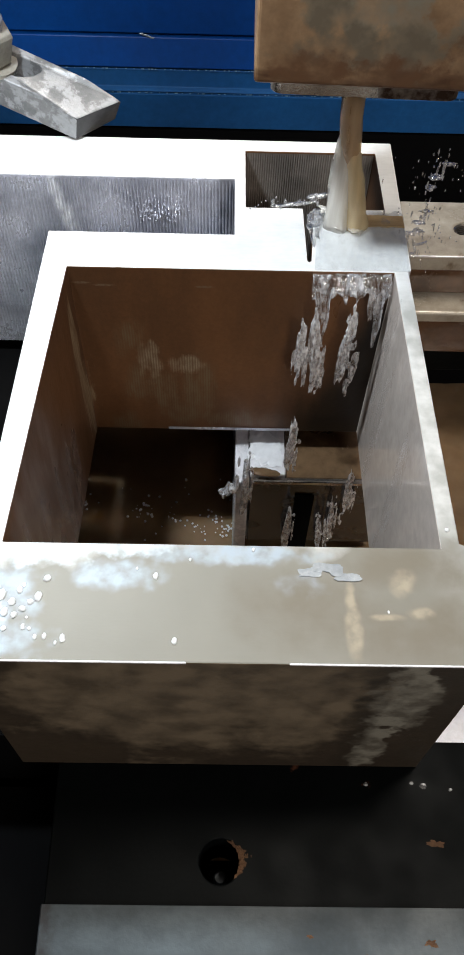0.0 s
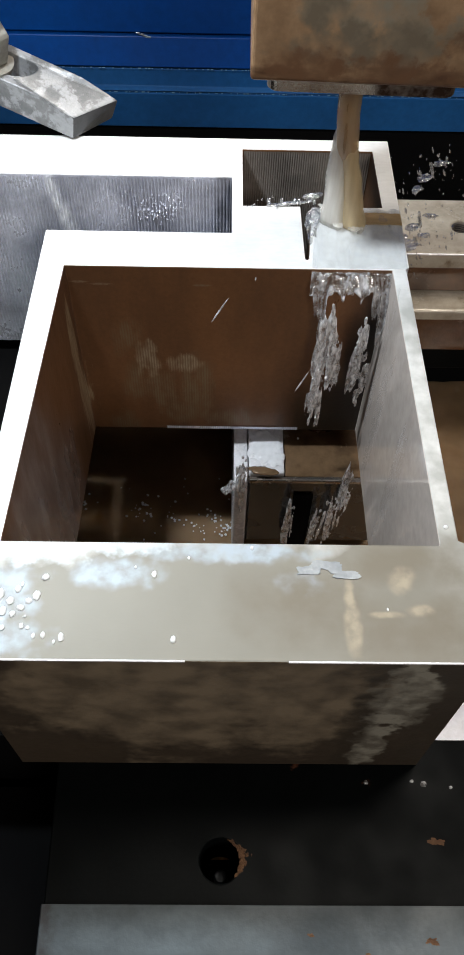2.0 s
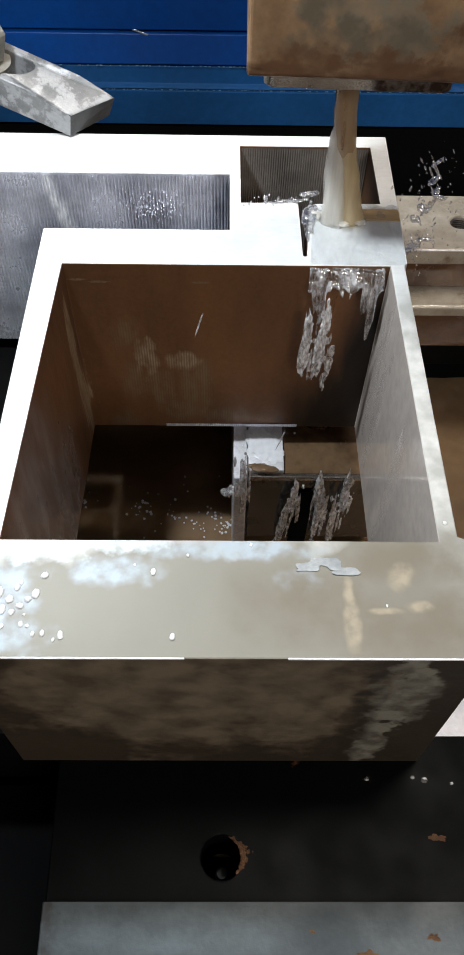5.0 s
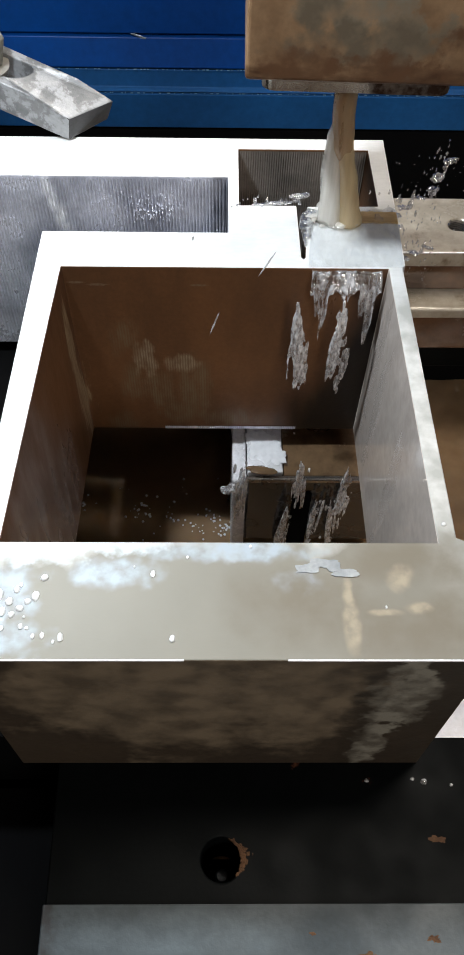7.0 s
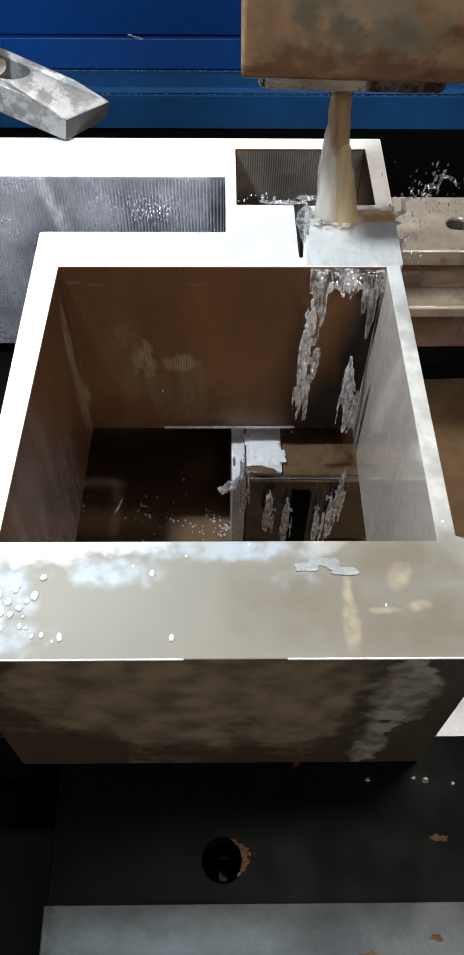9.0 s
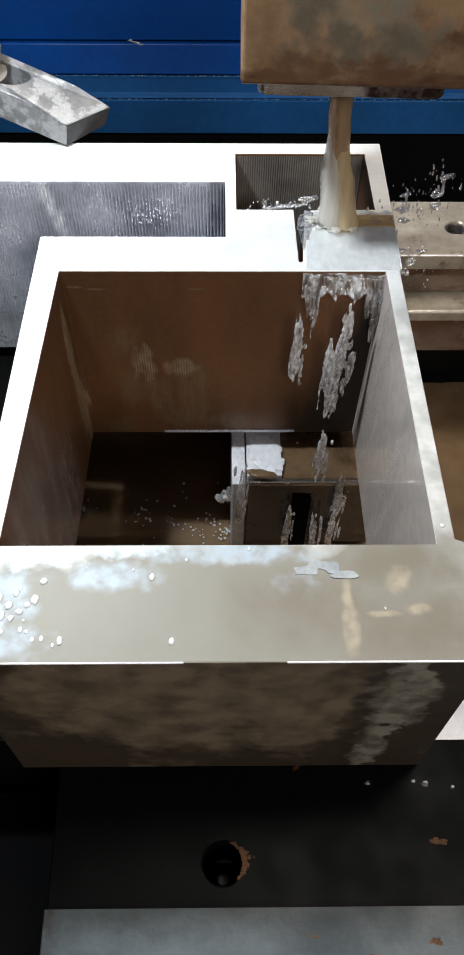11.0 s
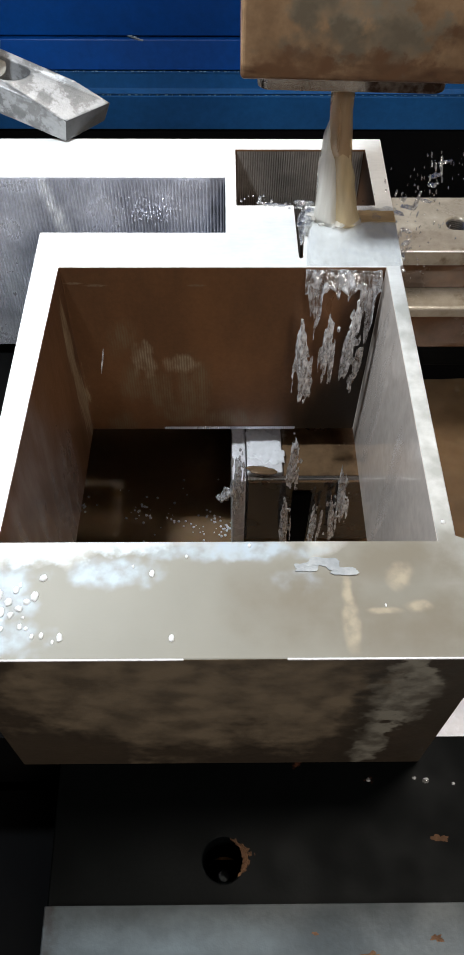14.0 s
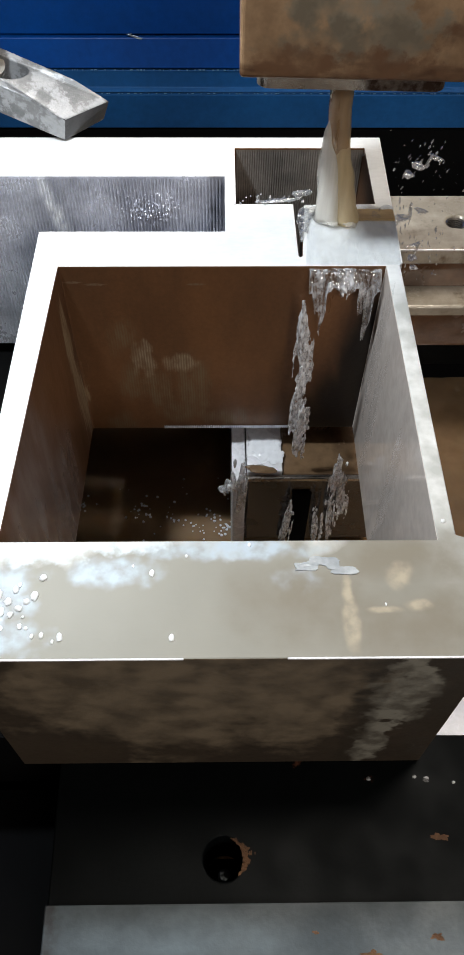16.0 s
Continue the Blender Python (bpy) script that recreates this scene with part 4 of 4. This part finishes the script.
def flow(bm, line, seed, rough=0.12, sides=26, cuts=5):
    """A smooth round body of water along a line of (x, y, z, radius), a little uneven along its fall."""
    rings = []
    for (ax, ay, az, ar), (bx, by, bz, br) in zip(line, line[1:] + [line[-1]]):
        for c in range(cuts if (ax, az) != (bx, bz) else 1):
            f = c / cuts
            g = f * f * (3 - 2 * f)
            x, y, z, r = ax + (bx - ax) * g, ay + (by - ay) * g, az + (bz - az) * f, ar + (br - ar) * g
            ring = []
            for i in range(sides):
                a = 6.28318 * i / sides
                k = r * (1 + rough * noise.noise(Vector((1.3 * math.cos(a), 1.3 * math.sin(a), z * 55 + seed))) + 0.4 * rough * noise.noise(Vector((3 * math.cos(a), 3 * math.sin(a), z * 140 + seed))))
                ring.append(bm.verts.new((x + k * math.cos(a), y + k * math.sin(a), z)))
            rings.append(ring)
    for p, q in zip(rings, rings[1:]):
        for i in range(sides):
            bm.faces.new((p[i], p[(i + 1) % sides], q[(i + 1) % sides], q[i]))
    bm.faces.new(rings[0])
    bm.faces.new(rings[-1])


def jet():
    """The flushing stream: an amber core that turns to cream below, in a milky veil."""
    s = thing("water_stream", "amber and milky flushing water stream from the guide head", "water stream", (WIRE[0], WIRE[1], 0.056))
    bm = bmesh.new()
    for k in (0.62, 0.84, 1.0):
        flow(bm, [(-0.0055, 0.001, 0.001, 0.0040 * k), (-0.0052, 0.001, -0.010, 0.0039 * k), (-0.0044, 0.0, -0.022, 0.0040 * k), (-0.0026, 0.0, -0.033, 0.0032 * k), (0.0002, 0.0, -0.046, 0.0006 * k)], 2 + k)
    core = part("core", bm, STREAM, s, "amber inner stream", smooth=True)
    bm = bmesh.new()
    for k in (0.6, 0.82, 1.0):
        flow(bm, [(-0.0040, -0.001, -0.019, 0.0008 * k), (-0.0028, -0.001, -0.027, 0.0030 * k), (-0.0008, -0.001, -0.038, 0.0038 * k), (0.0008, -0.001, -0.048, 0.0042 * k), (0.0018, -0.001, -0.0550, 0.0052 * k)], 9 + k)
    heart = part("heart", bm, CREAM, s, "cream-coloured lower stream", smooth=True)
    bm = bmesh.new()
    for k, lift in ((0.66, 0.003), (0.85, 0.0015), (1.0, 0.0)):
        flow(bm, [(-0.0072, 0.001, -0.014 - lift, 0.0007 * k), (-0.0074, 0.001, -0.022, 0.0024 * k), (-0.0062, 0.001, -0.032, 0.0042 * k), (-0.0050, 0.001, -0.044, 0.0050 * k), (-0.0046, 0.001, -0.0550, 0.0056 * k)], 17 + k, 0.2)
    veil = part("veil", bm, FOAM, s, "milky outer veil", smooth=True)
    bm = bmesh.new()
    rng = random.Random(2)
    for i in range(34):
        a, r = rng.uniform(0, 6.28), rng.uniform(0.003, 0.0095)
        blob(bm, -0.002 + r * math.cos(a), 0.8 * r * math.sin(a), -0.0553 + rng.uniform(0, 0.002), rng.uniform(0.0008, 0.0024), rng.uniform(0.0008, 0.0020), rng.uniform(0.0003, 0.0007), i, 0.5, 3)
    foot = part("foot", bm, FOAM, s, "white churned foot of the stream", smooth=True)
    foot["kind"] = "stuff"
    return s, core, veil, foot


def film_on_top():
    rng = random.Random(9)
    xs = [0.0440 + 0.0225 * k / 24 for k in range(25)]
    band = [(x, 0.1420 + rng.uniform(-0.0002, 0.0002)) for x in xs] + [(x, 0.1490 - 0.0006 * k / 24 + rng.uniform(-0.0002, 0.0002)) for k, x in reversed(list(enumerate(xs)))]
    bm = slab([band], 0.0001, 0.0008)
    bevel(tagged(part("sludge_film", bm, AMBER_FILM), "amber wet sludge band on the block top", "sludge"), 0.0005)
    bm = bmesh.new()
    nx, ny = 60, 56
    grid = [[None] * (ny + 1) for _ in range(nx + 1)]
    for i in range(nx + 1):
        for j in range(ny + 1):
            u, v = i / nx, j / ny
            x, y = 0.0306 + 0.0350 * u + 0.0030 * (1 - u) * v + 0.0016 * u * v, 0.1166 + (0.0350 + 0.0022 * noise.noise(Vector((u * 9, 1.7, 4.0)))) * v
            rim = min(1.0, 8 * min(u, 1 - u, v, 1 - v))
            z = 0.00012 + rim * (0.0004 + 0.0007 * max(0, noise.noise(Vector((x * 190, y * 190, 1)))) + 0.0006 * abs(noise.noise(Vector((x * 420, y * 420, 5)))))
            grid[i][j] = bm.verts.new((x, y, z))
    for i in range(nx):
        for j in range(ny):
            bm.faces.new((grid[i][j], grid[i + 1][j], grid[i + 1][j + 1], grid[i][j + 1]))
    return tagged(part("wet_film", bm, FILM_WATER, smooth=True), "thin clear water film running over the block", "water")


def streak(x, z0, z1, w, seed, n=4):
    """Long tapering drawn-out drops, side by side, which run together into one ragged streak."""
    rng = random.Random(seed)
    out = []
    for i in range(n):
        h = (z0 - z1) * rng.uniform(0.16, 0.34)
        z = rng.uniform(z1 + h, z0 - h) if i else (z0 + z1) / 2
        r = w * rng.uniform(0.35, 0.7) * (1.0 if i else 1.25)
        out.append((x + rng.uniform(-0.8, 0.8) * w * (1 if i else 0), rng.uniform(-0.3, 0.3) * w, z, r, 0.8 * r, h * (1 if i else 1.4)))
    for i in range(n + 3):
        r = w * rng.uniform(0.18, 0.42)
        out.append((x + rng.uniform(-0.7, 0.7) * w, -0.45 * w, z0 + (z1 - z0) * (i + rng.uniform(0.2, 0.8)) / (n + 3), r, r, r * rng.uniform(1.5, 5.0)))
    return out


STREAM_PARTS = jet()
FILM = film_on_top()


def curtain(name, x0, x1, tongues, place, seed, label):
    """A sheet of water that leaves the rim and hangs in ragged tongues (middle, half-width, depth)."""
    nx, nz = 64, 44
    bm = bmesh.new()
    front, back = [], []
    for i in range(nx + 1):
        u = i / nx
        x = x0 + (x1 - x0) * u
        deep = 0.007 + 0.003 * noise.noise(Vector((x * 300, seed, 2)))
        for mid, half, d in tongues:
            deep = max(deep, d * max(0.0, 1 - ((x - mid) / half) ** 2) ** 0.6 * (1 + 0.28 * noise.noise(Vector((x * 900, seed, 7)))))
        fr, bk = [], []
        for k in range(nz + 1):
            v = k / nz
            z = -deep * v
            out = 0.0032 * min(1.0, 22 * v) + 0.004 * v
            crinkle = 0.0011 * v * noise.noise(Vector((x * 420, z * 160, seed))) + 0.0005 * noise.noise(Vector((x * 1100, z * 500, seed + 4)))
            thick = 0.0010 * min(1.0, 5 * (1 - v) + 0.15) * min(1.0, 8 * u + 0.1, 8 * (1 - u) + 0.1)
            narrow = x + 0.0012 * v * noise.noise(Vector((z * 90, seed, x * 60)))
            fr.append(bm.verts.new((narrow, -out + crinkle - thick, z)))
            bk.append(bm.verts.new((narrow, -out + crinkle * 0.5 + thick * 0.5, z)))
        front.append(fr)
        back.append(bk)
    for i in range(nx):
        for k in range(nz):
            bm.faces.new((front[i][k], front[i + 1][k], front[i + 1][k + 1], front[i][k + 1]))
            bm.faces.new((back[i][k], back[i][k + 1], back[i + 1][k + 1], back[i + 1][k]))
    for i in range(nx):
        bm.faces.new((front[i][nz], front[i + 1][nz], back[i + 1][nz], back[i][nz]))
    ob = tagged(part(name, bm, SHEET_WATER, smooth=True), label, "water", "overflow at the rim")
    ob.location = place
    return ob


LIPS = [curtain("overflow", -0.0085, 0.0080, ((-0.0042, 0.0034, 0.020), (-0.0028, 0.0014, 0.028), (0.0040, 0.0012, 0.011)), (0.0395, 0.1185, -0.0008), 3, "clear water curtain spilling over the inner edge"),
        curtain("overflow", -0.0090, 0.0075, ((-0.0050, 0.0010, 0.010), (0.0018, 0.0030, 0.018), (0.0044, 0.0020, 0.032)), (0.0520, 0.1185, -0.0008), 8, "clear water curtain with long tongues at the rim")]
SLOT_WATER = lump("slot_water", [(0.0, 0.0, 0.0, 0.0022, 0.006, 0.0008), (0.002, 0.006, 0.0, 0.003, 0.005, 0.0008), (-0.0006, -0.007, -0.0006, 0.001, 0.004, 0.0008)], SPRAY_WATER,
                  "clear water welling out of the narrow slot", (0.031, 0.140, 0.0006), seed=8, strands=5, spread=(0.002, 0.009, 0.0004), thin=0.0006, long=(0.5, 1.0), kind="stuff")
POCKET_WATER = lump("pocket_splash", [(0.004, 0, 0, 0.009, 0.0012, 0.0006), (0.014, 0.002, 0.001, 0.004, 0.0014, 0.0012)], SPRAY_WATER,
                    "clear splash along the pocket edge", (0.018, 0.1535, 0.0006), seed=12, strands=22, spread=(0.016, 0.003, 0.003), thin=0.0007, long=(0.6, 2.0), kind="stuff")
SIDE_WATER = [lump("side_splash", [(0, 0, 0, 0.0030, 0.0022, 0.0006), (0.006, 0.004, 0.003, 0.0030, 0.0014, 0.0006), (0.003, 0.001, 0.003, 0.0008, 0.0005, 0.0040), (-0.003, -0.004, -0.002, 0.0022, 0.0022, 0.0006)], SPRAY_WATER,
                   "clear water splash thrown off the block", p, "splashes beside the block", seed=20 + 5 * i, strands=60, spread=(0.018, 0.012, 0.009), thin=0.00045, long=(0.6, 4.0), kind="stuff", voxel=0.0003)
              for i, p in enumerate(((0.073, 0.150, -0.003), (0.082, 0.168, 0.002), (0.090, 0.205, -0.066), (0.080, 0.186, -0.045)))]


STRANDS = [lump("water_strand", streak(0.0, 0.018, -0.030, 0.0019, 80 + i, 5) + streak(0.003, 0.006, -0.022, 0.0009, 90 + i, 3), WATER,
                "clear water strand hanging below the block", p, "strands under the opening", seed=40 + 6 * i, strands=4, spread=(0.004, 0.001, 0.024), thin=0.0007, voxel=0.0003)
           for i, p in enumerate(((0.0560, 0.0935, -0.112), (0.052, 0.0925, -0.130), (0.045, 0.0925, -0.138), (0.0075, 0.0925, -0.103), (0.030, 0.0925, -0.136)))]
RUNNELS = [lump("wall_runnel", [(0.0, x, z, 0.0004, rx, rz) for x, y, z, rx, ry, rz in streak(0.0, 0.035, -0.035, 0.0050, 160 + i, 5)], RUN_WATER,
                "clear water running down the inner wall", p, "runnels on the wall", seed=170 + i, voxel=0.0003)
           for i, p in enumerate(((0.0597, 0.103, -0.040), (0.0597, 0.086, -0.048), (0.0597, 0.048, -0.052)))]
DROPS = [lump("falling_water", streak(-0.0004 * s, 0.020 * s, -0.016 * s, 0.0018 * s, 100 + i, 6) + streak(0.0022 * s, 0.006 * s, -0.020 * s, 0.0011 * s, 120 + i, 3) + streak(-0.0026 * s, 0.003 * s, -0.014 * s, 0.0006 * s, 140 + i, 2),
              WATER, "clear clump of falling water", (0.045, 0.126, -0.03), "falling water", seed=60 + 9 * i, strands=int(4 * s), spread=(0.0040 * s, 0.0015, 0.014 * s), thin=0.0007 * s,
              long=(1.2, 4.0), voxel=0.0003)
         for i, s in enumerate((1.3, 1.35, 1.05, 1.0, 0.9, 0.9, 0.8, 0.8))]


HEAD_SPLASH = lump("head_splash", [(0, 0, 0, 0.0026, 0.0022, 0.0030), (-0.0028, -0.001, -0.0022, 0.0022, 0.002, 0.0016), (0.0030, 0.0, 0.004, 0.0012, 0.0014, 0.0060)], WATER,
                   "white water splash beside the lower guide head", (0.0020, 0.0925, -0.108), seed=33, strands=6, spread=(0.004, 0.002, 0.008), thin=0.0007, long=(1.0, 4.0), kind="stuff", voxel=0.0003)
# Churned water, kept milky white to paint the plate's glare too.
COVER_WATER = lump("cover_water", [(0.0, 0.0, 0.0, 0.0075, 0.0100, 0.0010), (0.005, -0.006, 0.0, 0.004, 0.005, 0.0009), (-0.004, 0.007, 0.0, 0.004, 0.004, 0.0010)], BEAD,
                   "churned water on the cover plate, whitened as lamp glare", (0.0190, 0.1130, -0.1046), seed=36, strands=10, spread=(0.012, 0.008, 0.0004), thin=0.0008, long=(0.5, 1.2), kind="stuff", voxel=0.0003)


def bubbles():
    """Foam bubbles afloat on the tank water."""
    rng = random.Random(23)
    bm = bmesh.new()
    rafts = [(-0.078, 0.129), (-0.046, 0.127), (-0.042, 0.124), (-0.026, 0.119), (-0.006, 0.122), (-0.001, 0.116), (0.001, 0.112), (-0.012, 0.113)]
    for i in range(110):
        x, y = rafts[i % len(rafts)] if i % 5 else (rng.uniform(-0.075, 0.002), rng.uniform(0.105, 0.15))
        x, y = x + rng.gauss(0, 0.0028), y + rng.gauss(0, 0.0024)
        s = rng.uniform(0.0002, 0.0008)
        blob(bm, x, y, -0.1790, s, s, s * 0.8, i, 0.2, 2)
    tagged(part("foam_bubbles", bm, BEAD, smooth=True), "small foam bubbles on the dark tank water", "bubbles", kind="stuff")


bubbles()


def fall_rows(pins, x_mid, seed, late=0.0):
    """Falls again and again from the rim; between two falls the clump is back inside the wall that the water runs over."""
    rng = random.Random(seed)
    g, low = 9.8, -0.215
    hits, t = [], late
    pinned = {p[0]: p for p in pins}
    while t <= 16.01:
        hits.append(pinned.get(round(t, 1), (t + late * rng.uniform(-0.3, 0.3), x_mid + rng.uniform(-0.011, 0.011), rng.uniform(-0.17, -0.005))))
        t += 0.5
    rows, last = [], -1.0
    for t, x, z in hits:
        fell = max(0.004, -0.030 - z)
        since = math.sqrt(2 * fell / g)
        t0 = t - since
        path = []
        for k in range(8):
            dt = since - 0.0 + (k - 3) * 0.045
            if dt < 0.0:
                continue
            zz = -0.030 - g / 2 * dt * dt
            tt = round((t0 + dt) * 30) / 30
            path.append((tt, x, 0.108 - 0.0165 * min(1.0, max(0.0, (-zz - 0.04) / 0.05)), max(low, zz)))
            if zz < low:
                break
        first, end = path[0][0], path[-1][0]
        path = [(first - 1 / 30, x, 0.126, -0.02)] + path + [(end + 1 / 30, x, 0.0915, -0.225), (end + 2 / 30, x, 0.126, -0.225), (end + 3 / 30, x, 0.126, -0.05)]
        for r in path:
            if r[0] > last + 0.02 and -0.001 <= r[0] <= 16.001:
                rows.append(r)
                last = r[0]
    if rows[0][0] > 0.01:
        rows.insert(0, (0.0, *rows[0][1:]))
    if rows[-1][0] < 15.99:
        rows.append((16.0, *rows[-1][1:]))
    return [(t, pose(x, y, z, 0, 0, 8 * math.sin(9 * t + seed))) for t, x, y, z in rows]


def wobble_rows(ob, seed, shift, turn, step=0.2):
    rng = random.Random(seed)
    x, y, z = ob.location
    return [(round(i * step, 2), pose(x + rng.uniform(-1, 1) * shift[0], y + rng.uniform(-1, 1) * shift[1], z + rng.uniform(-1, 1) * shift[2],
                                      rng.uniform(-1, 1) * turn[0], rng.uniform(-1, 1) * turn[1], rng.uniform(-1, 1) * turn[2])) for i in range(int(16 / step) + 1)]


def spray_rows(seed):
    """A droplet knocked out of the stream: an arc into the opening, then back with the pumped water inside the block."""
    rng = random.Random(seed)
    rows, t = [(0.0, (0.044, 0.142, 0.002))], rng.uniform(0.05, 0.6)
    while t < 15.2:
        vx, vy, vz = rng.uniform(-0.55, -0.10), rng.uniform(-0.55, -0.25), rng.uniform(0.15, 0.7)
        rows.append((t, (0.044, 0.142, 0.002)))
        k, z = 1, 0.002
        while z > -0.20 and k < 12:
            d = k * 0.0667
            z = 0.002 + vz * d - 4.9 * d * d
            x, y = 0.044 + vx * d, 0.142 + vy * d
            if z < 0.0:
                x, y = max(-0.055, x), min(0.112, max(0.008, y))
            rows.append((t + d, (x, y, max(z, -0.225))))
            k += 1
        end = t + (k - 1) * 0.0667
        rows += [(end + 0.0333, (rows[-1][1][0], rows[-1][1][1], -0.225)), (end + 0.0667, (0.044, 0.126, -0.225)), (end + 0.1, (0.044, 0.128, -0.02)), (end + 0.1333, (0.044, 0.142, 0.002))]
        t = end + rng.uniform(0.25, 0.9)
    rows.append((16.0, (0.044, 0.142, 0.002)))
    lean = rng.uniform(8, 28)
    return [(min(16.0, t), pose(*p, 0, lean, 0)) for t, p in rows if t <= 16.0]


SPRAY = [tagged(part("droplet", blob(bmesh.new(), 0, 0, 0, 0.00030, 0.00030, 0.0060 if i % 3 else 0.0008, i, 0.3, 3), WATER, smooth=True), "small clear water droplet in flight", "water drop", "flying droplets")
         for i in range(12)]


def motions():
    """Everything that moves: the stream, the spills and the falling clumps of water."""
    walk(STREAM_PARTS[1], wobble_rows(STREAM_PARTS[1], 1, (0.0003, 0.0003, 0), (0.8, 0.8, 6)))
    walk(STREAM_PARTS[2], wobble_rows(STREAM_PARTS[2], 2, (0.0008, 0.0005, 0.001), (1.5, 1.5, 9)))
    walk(STREAM_PARTS[3], wobble_rows(STREAM_PARTS[3], 3, (0.0010, 0.0008, 0.0), (0, 0, 42)))
    for i, ob in enumerate(LIPS):
        walk(ob, wobble_rows(ob, 4 + 40 * i, (0.0018, 0.0002, 0.0004), (4, 1.5, 2)))
    walk(SLOT_WATER, wobble_rows(SLOT_WATER, 5, (0.0006, 0.001, 0.0002), (2, 2, 4)))
    walk(POCKET_WATER, wobble_rows(POCKET_WATER, 6, (0.003, 0.0006, 0.0005), (6, 6, 8)))
    walk(HEAD_SPLASH, wobble_rows(HEAD_SPLASH, 7, (0.0015, 0.0008, 0.004), (8, 10, 40)))
    walk(COVER_WATER, wobble_rows(COVER_WATER, 8, (0.0010, 0.0010, 0.0), (0, 0, 12)))
    for i, ob in enumerate(SIDE_WATER):
        walk(ob, wobble_rows(ob, 10 + i, (0.005, 0.006, 0.003), (25, 25, 40)))
    for i, ob in enumerate(RUNNELS):
        walk(ob, wobble_rows(ob, 50 + i, (0.0, 0.0015, 0.006), (0, 0, 0)))
    for i, ob in enumerate(STRANDS):
        walk(ob, wobble_rows(ob, 20 + i, (0.0015, 0.001, 0.004), (3, 4, 40)))
    for i, (ob, pins) in enumerate(zip(DROPS, (FALL_A, FALL_B, FALL_C, FALL_D, (), (), (), ()))):
        walk(ob, fall_rows(pins, (0.045, 0.045, 0.04, 0.038, 0.047, 0.036, 0.05, 0.042)[i], 30 + i, (0, 0, 0, 0, 0.20, 0.26, 0.32, 0.27)[i]))
    for i, ob in enumerate(SPRAY):
        walk(ob, spray_rows(70 + i))


motions()
